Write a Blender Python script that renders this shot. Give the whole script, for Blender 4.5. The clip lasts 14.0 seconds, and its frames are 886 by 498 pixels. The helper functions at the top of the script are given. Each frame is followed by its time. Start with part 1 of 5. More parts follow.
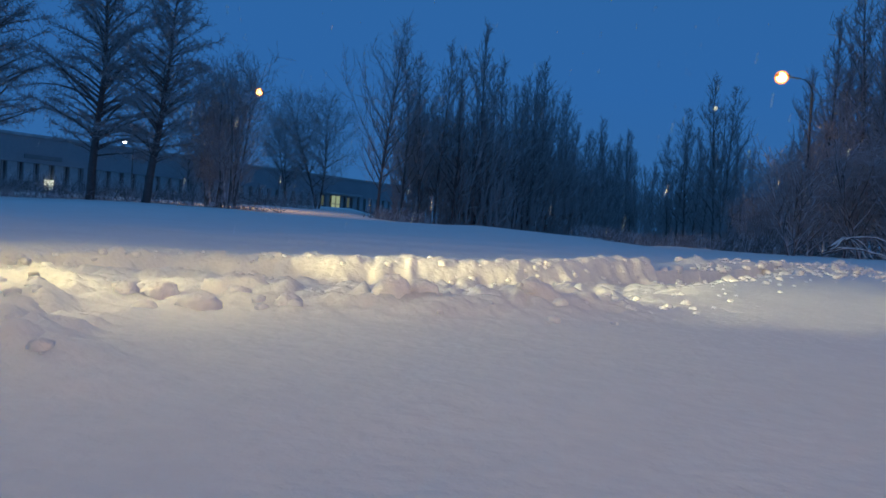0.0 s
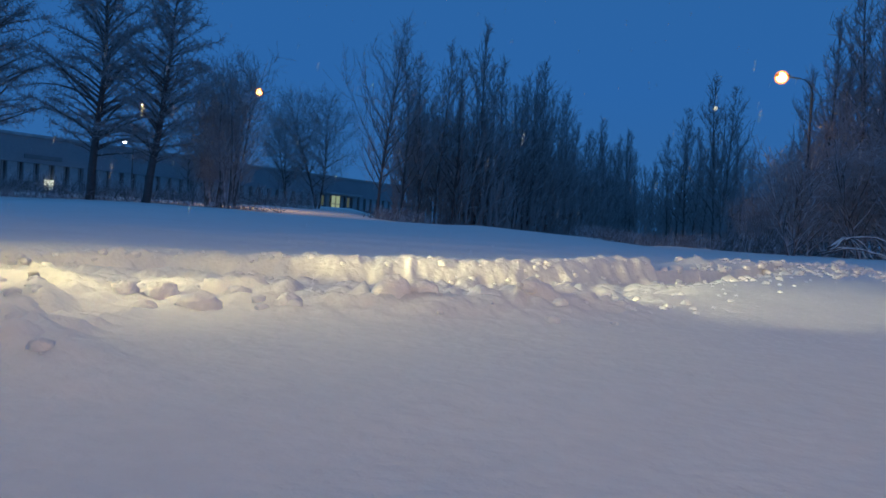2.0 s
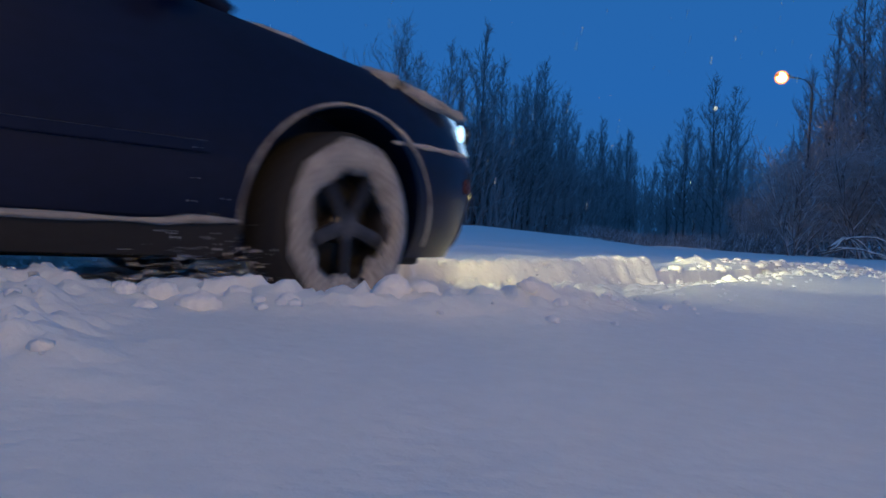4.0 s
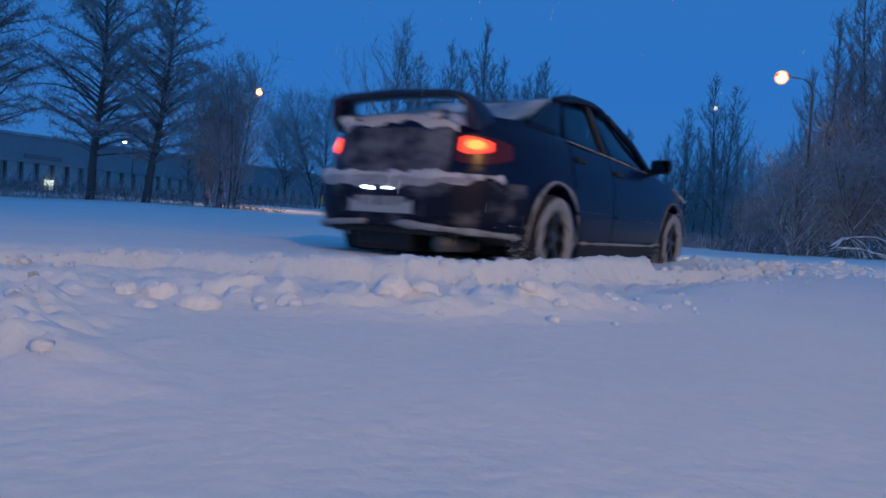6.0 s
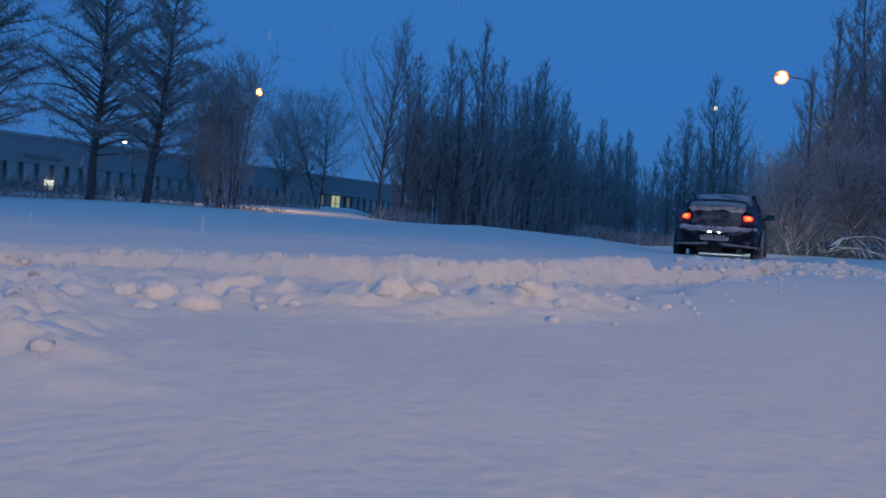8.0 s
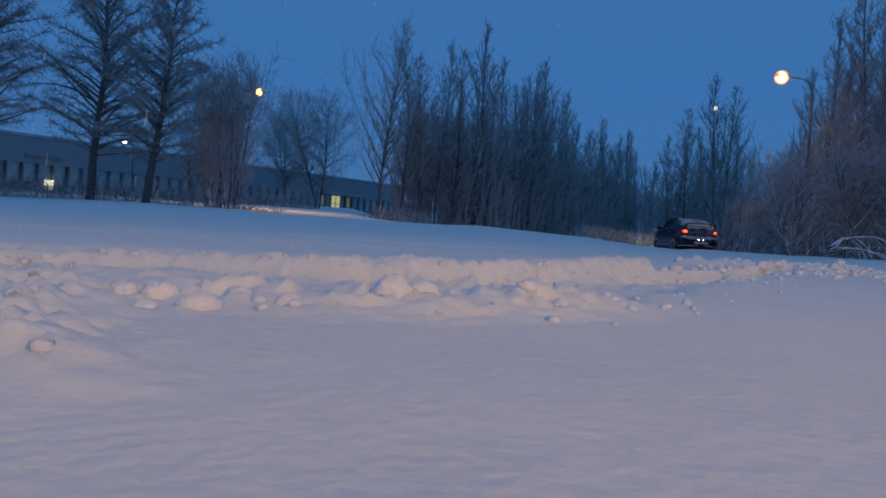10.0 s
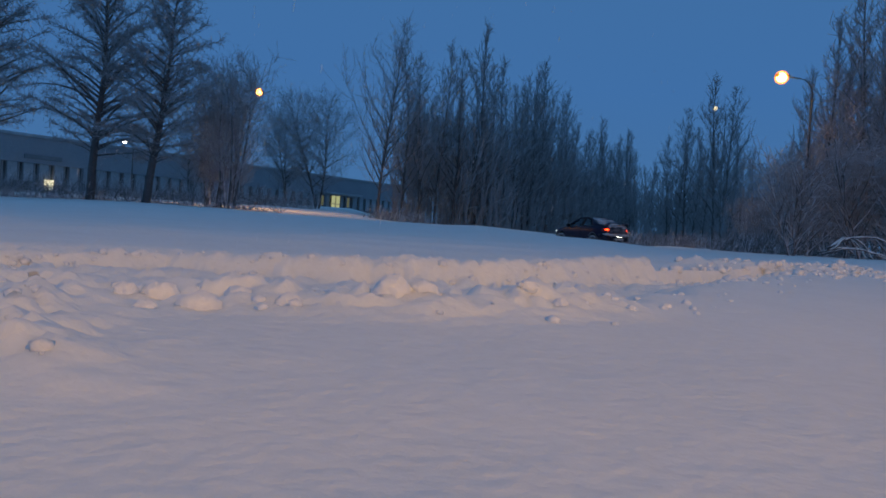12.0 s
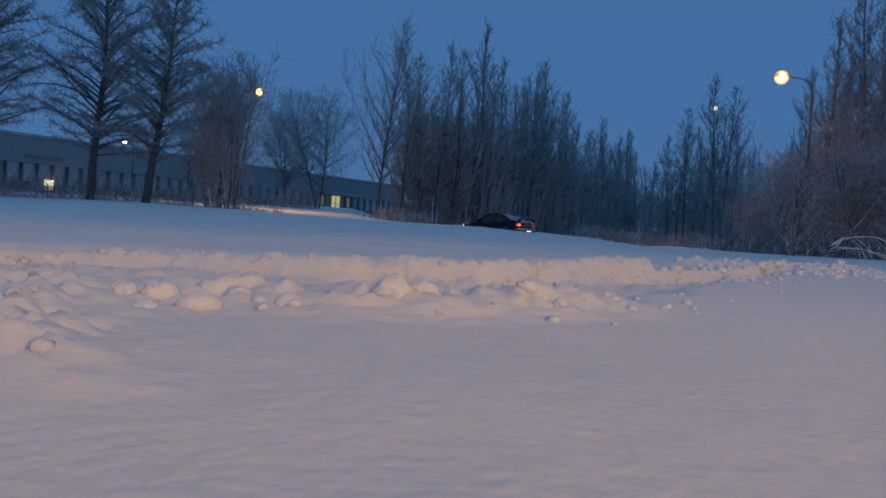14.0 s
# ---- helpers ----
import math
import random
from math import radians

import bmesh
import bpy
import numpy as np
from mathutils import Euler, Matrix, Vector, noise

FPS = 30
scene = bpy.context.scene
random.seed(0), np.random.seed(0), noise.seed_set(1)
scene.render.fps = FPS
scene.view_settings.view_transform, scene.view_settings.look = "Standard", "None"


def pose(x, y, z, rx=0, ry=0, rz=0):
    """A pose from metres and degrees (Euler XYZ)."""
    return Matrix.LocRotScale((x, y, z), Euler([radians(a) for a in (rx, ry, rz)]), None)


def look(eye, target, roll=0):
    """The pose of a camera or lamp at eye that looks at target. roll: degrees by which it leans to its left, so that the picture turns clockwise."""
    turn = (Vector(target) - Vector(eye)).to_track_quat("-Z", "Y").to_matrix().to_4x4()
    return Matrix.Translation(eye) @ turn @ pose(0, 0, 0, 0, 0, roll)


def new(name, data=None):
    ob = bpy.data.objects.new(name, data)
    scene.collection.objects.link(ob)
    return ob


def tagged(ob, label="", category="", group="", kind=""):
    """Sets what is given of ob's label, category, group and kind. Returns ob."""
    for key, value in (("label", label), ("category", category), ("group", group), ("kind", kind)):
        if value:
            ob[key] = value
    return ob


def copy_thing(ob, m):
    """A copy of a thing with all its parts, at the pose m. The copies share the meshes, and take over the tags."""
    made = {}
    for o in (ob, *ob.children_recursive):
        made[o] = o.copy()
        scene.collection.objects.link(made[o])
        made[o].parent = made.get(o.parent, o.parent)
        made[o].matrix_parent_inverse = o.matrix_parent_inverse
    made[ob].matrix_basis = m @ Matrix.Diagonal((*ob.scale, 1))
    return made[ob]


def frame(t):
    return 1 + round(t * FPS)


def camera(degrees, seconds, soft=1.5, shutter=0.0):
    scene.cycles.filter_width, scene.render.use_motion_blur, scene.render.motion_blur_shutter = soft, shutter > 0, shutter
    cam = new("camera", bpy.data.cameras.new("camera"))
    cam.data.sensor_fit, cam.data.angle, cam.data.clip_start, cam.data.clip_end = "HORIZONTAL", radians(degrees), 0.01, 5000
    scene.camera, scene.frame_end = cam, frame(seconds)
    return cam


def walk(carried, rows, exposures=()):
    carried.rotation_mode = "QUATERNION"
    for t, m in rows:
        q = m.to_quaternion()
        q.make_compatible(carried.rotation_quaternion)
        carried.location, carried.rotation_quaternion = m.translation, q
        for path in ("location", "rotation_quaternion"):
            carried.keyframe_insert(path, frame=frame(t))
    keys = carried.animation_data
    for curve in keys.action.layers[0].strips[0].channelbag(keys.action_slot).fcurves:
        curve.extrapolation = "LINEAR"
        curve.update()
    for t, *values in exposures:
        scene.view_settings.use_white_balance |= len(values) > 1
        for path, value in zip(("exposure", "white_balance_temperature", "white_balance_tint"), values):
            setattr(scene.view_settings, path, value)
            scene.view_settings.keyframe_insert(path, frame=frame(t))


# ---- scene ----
cam = camera(59.2, 14.0, soft=1.7, shutter=0.7)
EYE = Vector((0, 0, 0.318))
VIEW = look(EYE, EYE + Vector((0, 10, -10 * math.tan(radians(1.56)))), 3.84)
walk(cam, [(0, VIEW), (14, VIEW)],
     exposures=[(0, 0.03, 7050, 10), (1.6, 0.03, 7050, 10), (2.0, 0.0, 6850, 10), (2.7, -0.10, 6450, 10), (3.2, -0.09, 6250, 10), (5.3, 0.35, 6300, 10),
                (6.5, 0.40, 6500, 10), (8.2, 0.36, 7200, 11), (10.5, 0.34, 8650, 13), (12, 0.32, 9400, 14), (14, 0.32, 10200, 15)])

# ---- world: overcast blue hour ----
world = bpy.data.worlds.new("dusk_sky")
scene.world = world
world.use_nodes = True
wn, wl = world.node_tree.nodes, world.node_tree.links
wn.clear()
w_out, w_bg = wn.new("ShaderNodeOutputWorld"), wn.new("ShaderNodeBackground")
w_co, w_sep, w_ramp = wn.new("ShaderNodeTexCoord"), wn.new("ShaderNodeSeparateXYZ"), wn.new("ShaderNodeValToRGB")
wl.new(w_co.outputs["Generated"], w_sep.inputs[0])
wl.new(w_sep.outputs["Z"], w_ramp.inputs[0])
wl.new(w_ramp.outputs[0], w_bg.inputs["Color"])
wl.new(w_bg.outputs[0], w_out.inputs["Surface"])
els = w_ramp.color_ramp.elements
els[0].position, els[0].color = 0.0, (0.026, 0.130, 0.370, 1)
els[1].position, els[1].color = 1.0, (0.024, 0.118, 0.300, 1)
mid = els.new(0.18)
mid.color = (0.020, 0.126, 0.400, 1)
w_bg.inputs["Strength"].default_value = 1.0

SODIUM = (1.0, 0.55, 0.16)


def lamp_light(name, x, y, z, power, colour, size=0.3):
    """The light of a street lamp's head, shining down."""
    data = bpy.data.lights.new(name, "AREA")
    data.shape, data.size, data.energy, data.color = "DISK", size, power, colour
    ob = new(name, data)
    ob.location = (x, y, z)
    return ob


lamp_light("street_lamp_light", 14.4, 36.0, 7.85, 60, SODIUM)
lamp_light("street_lamp_light", -12.05, 49.0, 7.15, 230, SODIUM)
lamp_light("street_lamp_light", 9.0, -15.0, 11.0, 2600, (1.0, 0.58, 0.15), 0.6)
# added low fill behind the view, warming the faces turned this way
low_fill = bpy.data.lights.new("low_fill_light", "POINT")
low_fill.energy, low_fill.color, low_fill.shadow_soft_size = 850, (1.0, 0.54, 0.06), 0.25
new("low_fill_light", low_fill).location = (7.0, -15.0, 3.0)
lamp_light("street_lamp_light", -31.3, 76.0, 5.6, 60, (0.8, 0.85, 1.0))


# ---- materials ----
def material(name, colour, rough=0.6, metal=0.0, vary=0.25, scale=3.0, fine=40.0, bump=0.0, bump_scale=60.0, emit=None, strength=0.0, coat=0.0):
    m = bpy.data.materials.new(name)
    m.use_nodes = True
    nt = m.node_tree
    n, l = nt.nodes, nt.links
    b = n["Principled BSDF"]
    b.inputs["Roughness"].default_value, b.inputs["Metallic"].default_value = rough, metal
    b.inputs["Coat Weight"].default_value = coat
    co = n.new("ShaderNodeTexCoord")
    a, c = n.new("ShaderNodeTexNoise"), n.new("ShaderNodeTexNoise")
    a.inputs["Scale"].default_value, c.inputs["Scale"].default_value = scale, fine
    for t in (a, c):
        t.inputs["Detail"].default_value = 4
        l.new(co.outputs["Object"], t.inputs["Vector"])
    add = n.new("ShaderNodeMath")
    add.operation = "ADD"
    l.new(a.outputs["Fac"], add.inputs[0])
    l.new(c.outputs["Fac"], add.inputs[1])
    mr = n.new("ShaderNodeMapRange")
    mr.inputs["From Min"].default_value, mr.inputs["From Max"].default_value = 0.6, 1.4
    mr.inputs["To Min"].default_value, mr.inputs["To Max"].default_value = 1 - vary, 1 + vary
    l.new(add.outputs[0], mr.inputs["Value"])
    mul = n.new("ShaderNodeVectorMath")
    mul.operation = "SCALE"
    mul.inputs[0].default_value = colour[:3]
    l.new(mr.outputs[0], mul.inputs["Scale"])
    l.new(mul.outputs[0], b.inputs["Base Color"])
    if bump:
        d = n.new("ShaderNodeTexNoise")
        d.inputs["Scale"].default_value, d.inputs["Detail"].default_value = bump_scale, 5
        l.new(co.outputs["Object"], d.inputs["Vector"])
        bp = n.new("ShaderNodeBump")
        bp.inputs["Distance"].default_value, bp.inputs["Strength"].default_value = bump, 1.0
        l.new(d.outputs["Fac"], bp.inputs["Height"])
        l.new(bp.outputs[0], b.inputs["Normal"])
    if emit:
        b.inputs["Emission Color"].default_value = (*emit, 1)
        b.inputs["Emission Strength"].default_value = strength
    return m


def snow_topped(m, snow=(0.72, 0.74, 0.78), low=0.35, high=0.75, scale=9.0):
    """Lets snow lie on what faces up, in uneven patches."""
    nt = m.node_tree
    n, l = nt.nodes, nt.links
    b = n["Principled BSDF"]
    geo, sep = n.new("ShaderNodeNewGeometry"), n.new("ShaderNodeSeparateXYZ")
    l.new(geo.outputs["Normal"], sep.inputs[0])
    co, no = n.new("ShaderNodeTexCoord"), n.new("ShaderNodeTexNoise")
    no.inputs["Scale"].default_value, no.inputs["Detail"].default_value = scale, 6
    l.new(co.outputs["Object"], no.inputs["Vector"])
    mad = n.new("ShaderNodeMath")
    mad.operation = "MULTIPLY_ADD"
    l.new(no.outputs["Fac"], mad.inputs[0])
    mad.inputs[1].default_value = 1.2
    l.new(sep.outputs["Z"], mad.inputs[2])
    mr = n.new("ShaderNodeMapRange")
    mr.inputs["From Min"].default_value, mr.inputs["From Max"].default_value = low + 0.6, high + 0.6
    l.new(mad.outputs[0], mr.inputs["Value"])
    mix = n.new("ShaderNodeMix")
    mix.data_type = "RGBA"
    old = b.inputs["Base Color"].links[0].from_socket
    l.new(mr.outputs[0], mix.inputs["Factor"])
    l.new(old, mix.inputs["A"])
    mix.inputs["B"].default_value = (*snow, 1)
    l.new(mix.outputs["Result"], b.inputs["Base Color"])
    rough = n.new("ShaderNodeMapRange")
    rough.inputs["To Min"].default_value, rough.inputs["To Max"].default_value = b.inputs["Roughness"].default_value, 0.9
    l.new(mr.outputs[0], rough.inputs["Value"])
    l.new(rough.outputs[0], b.inputs["Roughness"])
    coat = n.new("ShaderNodeMapRange")
    coat.inputs["To Min"].default_value, coat.inputs["To Max"].default_value = b.inputs["Coat Weight"].default_value, 0.0
    l.new(mr.outputs[0], coat.inputs["Value"])
    l.new(coat.outputs[0], b.inputs["Coat Weight"])
    return m


def glow(name, colour, strength):
    m = bpy.data.materials.new(name)
    m.use_nodes = True
    b = m.node_tree.nodes["Principled BSDF"]
    b.inputs["Base Color"].default_value = (*[c * 0.6 for c in colour], 1)
    b.inputs["Roughness"].default_value = 0.3
    b.inputs["Emission Color"].default_value, b.inputs["Emission Strength"].default_value = (*colour, 1), strength
    return m


def clear_glass(name, tint, shine=0.08, glow_colour=None, glow_strength=0.0):
    """A thin pane: light goes straight through, tinted, and the rest is mirrored."""
    m = bpy.data.materials.new(name)
    m.use_nodes = True
    n, l = m.node_tree.nodes, m.node_tree.links
    n.clear()
    out, mix = n.new("ShaderNodeOutputMaterial"), n.new("ShaderNodeMixShader")
    tr, gl, fr = n.new("ShaderNodeBsdfTransparent"), n.new("ShaderNodeBsdfGlossy"), n.new("ShaderNodeFresnel")
    tr.inputs["Color"].default_value = (*tint, 1)
    gl.inputs["Roughness"].default_value = shine
    fr.inputs["IOR"].default_value = 1.5
    cap = n.new("ShaderNodeMath")
    cap.operation, cap.inputs[1].default_value = "MINIMUM", 0.06 if glow_colour else 0.5
    l.new(fr.outputs[0], cap.inputs[0])
    l.new(cap.outputs[0], mix.inputs["Fac"])
    l.new(tr.outputs[0], mix.inputs[1])
    l.new(gl.outputs[0], mix.inputs[2])
    last = mix.outputs[0]
    if glow_colour:
        em, add = n.new("ShaderNodeEmission"), n.new("ShaderNodeAddShader")
        em.inputs["Color"].default_value, em.inputs["Strength"].default_value = (*glow_colour, 1), glow_strength
        l.new(last, add.inputs[0])
        l.new(em.outputs[0], add.inputs[1])
        last = add.outputs[0]
    l.new(last, out.inputs["Surface"])
    return m


SNOW = material("snow", (0.86, 0.87, 0.84), 0.75, vary=0.05, scale=1.5, fine=30, bump=0.0065, bump_scale=38)
CLOD = material("packed_snow", (0.84, 0.85, 0.83), 0.75, vary=0.06, scale=6, fine=60, bump=0.006, bump_scale=60)
CRUST = material("snow_crust", (0.33, 0.325, 0.33), 0.9, vary=0.5, scale=9, fine=60, bump=0.012, bump_scale=50)
for snow, weight in ((SNOW, 0.6), (CLOD, 0.6)):
    shader = snow.node_tree.nodes["Principled BSDF"]
    shader.inputs["Subsurface Weight"].default_value, shader.inputs["Subsurface Scale"].default_value = weight, 0.05
    shader.inputs["Subsurface Radius"].default_value = (1.0, 1.0, 1.0)
    shader.inputs["Specular IOR Level"].default_value = 0.2


def dusted(m, amount=0.45):
    """Blown snow clinging in soft streaks, whichever way the panel faces."""
    n, l = m.node_tree.nodes, m.node_tree.links
    b = n["Principled BSDF"]
    co, mp, no = n.new("ShaderNodeTexCoord"), n.new("ShaderNodeMapping"), n.new("ShaderNodeTexNoise")
    mp.inputs["Scale"].default_value = (3, 2.6, 4.5)
    no.inputs["Scale"].default_value, no.inputs["Detail"].default_value = 1.6, 7
    l.new(co.outputs["Object"], mp.inputs["Vector"])
    l.new(mp.outputs[0], no.inputs["Vector"])
    mr = n.new("ShaderNodeMapRange")
    mr.inputs["From Min"].default_value, mr.inputs["From Max"].default_value = 0.72 - amount * 0.6, 1.15 - amount * 0.6
    l.new(no.outputs["Fac"], mr.inputs["Value"])
    mix = n.new("ShaderNodeMix")
    mix.data_type = "RGBA"
    l.new(mr.outputs[0], mix.inputs["Factor"])
    l.new(b.inputs["Base Color"].links[0].from_socket, mix.inputs["A"])
    mix.inputs["B"].default_value = (0.26, 0.26, 0.28, 1)
    l.new(mix.outputs["Result"], b.inputs["Base Color"])
    return m


PAINT = snow_topped(material("navy_paint", (0.006, 0.010, 0.034), 0.30, vary=0.3, scale=2.5, fine=30, coat=0.05), low=0.85, high=1.6, scale=2.2)
PAINT_DUSTED = dusted(material("dusted_navy_paint", (0.008, 0.009, 0.022), 0.6, vary=0.3, scale=2.5, fine=30), 0.64)
PAINT_SPLASHED = dusted(material("splashed_navy_paint", (0.007, 0.008, 0.022), 0.5, vary=0.3, scale=2.5, fine=30), 0.38)
for paint in (PAINT, PAINT_DUSTED, PAINT_SPLASHED):
    paint.node_tree.nodes["Principled BSDF"].inputs["Specular IOR Level"].default_value = 0.22
TRIM = material("dark_plastic", (0.018, 0.018, 0.020), 0.6, vary=0.3, bump=0.002)
RUBBER = material("tyre_rubber", (0.02, 0.02, 0.021), 0.85, vary=0.3, bump=0.004)
ALLOY = dusted(material("dark_alloy", (0.022, 0.022, 0.026), 0.5, 0.4, vary=0.4, scale=12), 0.34)
CABIN = material("cabin_cloth", (0.03, 0.03, 0.035), 0.9, vary=0.3)
GLASS = clear_glass("car_glass", (0.42, 0.46, 0.48))
LENS = clear_glass("lamp_lens", (0.9, 0.93, 0.95), 0.1, (0.40, 0.68, 1.0), 0.5)
BEAM = glow("headlamp_bulb", (1.0, 0.82, 0.40), 19000)
FOG = glow("driving_lamp", (1.0, 0.82, 0.30), 2.4)
COOL_CORE = glow("blue_white_reflector", (0.45, 0.72, 1.0), 2.2)
# added emitter for the headlight's wide spill
SPILL = glow("spill_disc", (1.0, 0.82, 0.38), 2600)
TAIL = glow("tail_lamp_red", (1.0, 0.045, 0.02), 1.9)
TAIL_CORE = glow("tail_lamp_core", (1.0, 0.15, 0.03), 3.2)
GREY_BAR = material("grey_bar", (0.36, 0.365, 0.37), 0.6, vary=0.2)
TAIL_DIM = glow("tail_lamp_unlit", (0.10, 0.006, 0.005), 0.12)
PLATE_LAMP = glow("plate_lamp", (0.8, 0.95, 1.0), 12)
PLATE = material("number_plate", (0.42, 0.43, 0.44), 0.5, vary=0.15)
AMBER = material("amber_lens", (0.12, 0.03, 0.008), 0.2, vary=0.1)
BARK = snow_topped(material("bark", (0.11, 0.10, 0.10), 0.9, vary=0.4, scale=4, fine=30), low=0.5, high=0.9, scale=5)
# frosted, and kept paler still so the colour imitates haze
TWIG = snow_topped(material("frosted_hazy_twigs", (0.36, 0.33, 0.33), 0.9, vary=0.3, scale=0.6, fine=4), low=0.28, high=1.1, scale=2)
SNOWY_BARK = snow_topped(material("snow_laden_bark", (0.11, 0.10, 0.10), 0.9, vary=0.4, scale=4, fine=30), low=-0.15, high=0.25, scale=3)
METAL = material("galvanised_steel", (0.10, 0.10, 0.105), 0.6, 0.4, vary=0.2)
WALL = material("painted_cladding", (0.31, 0.31, 0.33), 0.7, vary=0.1, scale=0.4, fine=3)
PIER = material("pale_pier", (0.38, 0.39, 0.40), 0.7, vary=0.15, scale=0.4, fine=3)
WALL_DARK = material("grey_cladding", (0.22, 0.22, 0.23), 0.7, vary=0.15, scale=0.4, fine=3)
PANE = material("dark_window", (0.10, 0.105, 0.11), 0.25, vary=0.2)
ROOFING = snow_topped(material("roofing", (0.35, 0.35, 0.36), 0.8), low=0.0, high=0.5, scale=0.5)
LAMP_WARM = glow("sodium_bulb", (1.0, 0.58, 0.13), 24.0)
# glowing shell that imitates the orange halo round a bulb
HALO = clear_glass("lamp_halo", (1.0, 0.9, 0.75), 0.3, (1.0, 0.27, 0.02), 0.75)
LAMP_COOL = glow("cool_bulb", (0.75, 0.82, 1.0), 9)
ROOM = glow("lit_room", (0.80, 0.95, 0.55), 0.30)
FLAKE = material("snowflake", (0.9, 0.9, 0.92), 0.8, vary=0.02)


# ---- mesh helpers ----
def mesh_of(name, verts, faces, mat, smooth=True):
    me = bpy.data.meshes.new(name)
    me.from_pydata(np.asarray(verts, dtype=float).tolist(), [], [list(f) for f in faces])
    me.materials.append(mat)
    if smooth:
        me.shade_smooth()
    me.update()
    return me


def part(name, me, parent, label=""):
    """Links a mesh as one object under a thing or a part."""
    ob = new(name, me)
    ob.parent = parent
    return tagged(ob, label)


def thing(name, label, category, group="", kind="", data=None):
    return tagged(new(name, data), label, category, group, kind)


def rounded_box(name, size, mat, bevel=0.01, at=(0, 0, 0), turn=None, segments=2):
    bm = bmesh.new()
    bmesh.ops.create_cube(bm, size=1)
    bmesh.ops.scale(bm, vec=size, verts=bm.verts)
    if bevel:
        bmesh.ops.bevel(bm, geom=bm.edges[:], offset=bevel, segments=segments, affect="EDGES", profile=0.5)
    if turn:
        bmesh.ops.transform(bm, matrix=turn, verts=bm.verts)
    bmesh.ops.translate(bm, vec=at, verts=bm.verts)
    me = bpy.data.meshes.new(name)
    bm.to_mesh(me)
    bm.free()
    me.materials.append(mat)
    return me


def tubes(segs, sides=3):
    """Tapered prisms from rows x0 y0 z0 r0 x1 y1 z1 r1: vertices and faces."""
    segs = np.asarray(segs, dtype=float)
    p, q = segs[:, 0:3], segs[:, 4:7]
    d = q - p
    d /= np.linalg.norm(d, axis=1, keepdims=True) + 1e-9
    up = np.where(np.abs(d[:, 2:3]) > 0.9, np.array([[1.0, 0, 0]]), np.array([[0, 0, 1.0]]))
    u = np.cross(d, up)
    u /= np.linalg.norm(u, axis=1, keepdims=True)
    v = np.cross(d, u)
    rings = []
    for c, r in ((p, segs[:, 3]), (q, segs[:, 7])):
        for k in range(sides):
            a = 2 * math.pi * k / sides
            rings.append(c + (u * math.cos(a) + v * math.sin(a)) * r[:, None])
    verts = np.stack(rings, 1).reshape(-1, 3)
    base = np.arange(len(segs))[:, None] * 2 * sides
    quads = np.concatenate([base + np.array([[k, (k + 1) % sides, sides + (k + 1) % sides, sides + k]]) for k in range(sides)])
    return verts, quads


def joined(name, chunks, mat, smooth=True):
    vs, fs, off = [], [], 0
    for v, f in chunks:
        vs.append(np.asarray(v, dtype=float))
        fs += [[i + off for i in face] for face in np.asarray(f).tolist()]
        off += len(v)
    return mesh_of(name, np.concatenate(vs), fs, mat, smooth)


def bent_tube(points, radii, sides=8):
    """A round tube along points, closed at its ends."""
    pts = [Vector(p) for p in points]
    verts, faces = [], []
    for i, p in enumerate(pts):
        d = (pts[min(i + 1, len(pts) - 1)] - pts[max(i - 1, 0)]).normalized()
        u = d.orthogonal() if abs(d.x) > 0.99 else d.cross(Vector((1, 0, 0)))
        u.normalize()
        v = d.cross(u)
        for k in range(sides):
            a = 2 * math.pi * k / sides
            verts.append(p + (u * math.cos(a) + v * math.sin(a)) * radii[i])
    for i in range(len(pts) - 1):
        for k in range(sides):
            a, b = i * sides + k, i * sides + (k + 1) % sides
            faces.append((a, b, b + sides, a + sides))
    faces.append(tuple(range(sides))[::-1])
    faces.append(tuple(len(verts) - sides + k for k in range(sides)))
    return verts, faces


def lattice(n):
    g = np.random.default_rng(n)
    return g.random((256, 256))


NOISE = [lattice(i) for i in range(4)]


def value_noise(x, y, k=0):
    xi, yi = np.floor(x).astype(int), np.floor(y).astype(int)
    fx, fy = x - xi, y - yi
    fx, fy = fx * fx * (3 - 2 * fx), fy * fy * (3 - 2 * fy)
    t = NOISE[k]
    a, b = t[xi % 256, yi % 256], t[(xi + 1) % 256, yi % 256]
    c, d = t[xi % 256, (yi + 1) % 256], t[(xi + 1) % 256, (yi + 1) % 256]
    return (a * (1 - fx) + b * fx) * (1 - fy) + (c * (1 - fx) + d * fx) * fy - 0.5


def fbm(x, y, octaves=4, k=0):
    out, amp, f = 0, 1.0, 1.0
    for i in range(octaves):
        out = out + amp * value_noise(x * f + 17.3 * i, y * f + 9.1 * i, (k + i) % 4)
        amp, f = amp * 0.5, f * 2.03
    return out


# ---- ground: one sheet of snow ----
SNOW_LEVEL = 0.115
BANK = [(-6.0, 3.3, -0.045), (-1.95, 3.4, -0.045), (-1.4, 3.95, -0.02), (-0.52, 3.9, 0.02), (0.36, 4.3, 0.035), (1.46, 5.45, 0.09)]   # far edge of the old rut, extra height
RIM = [(-6.0, 1.45), (-0.78, 1.68), (-0.10, 1.74), (0.50, 2.15), (1.75, 4.5), (4.2, 8.4)]   # near edge of the old rut
RIDGE = [(2.25, 6.8), (2.8, 7.0), (3.4, 7.4), (4.6, 8.6)]   # clods thrown up past the gap


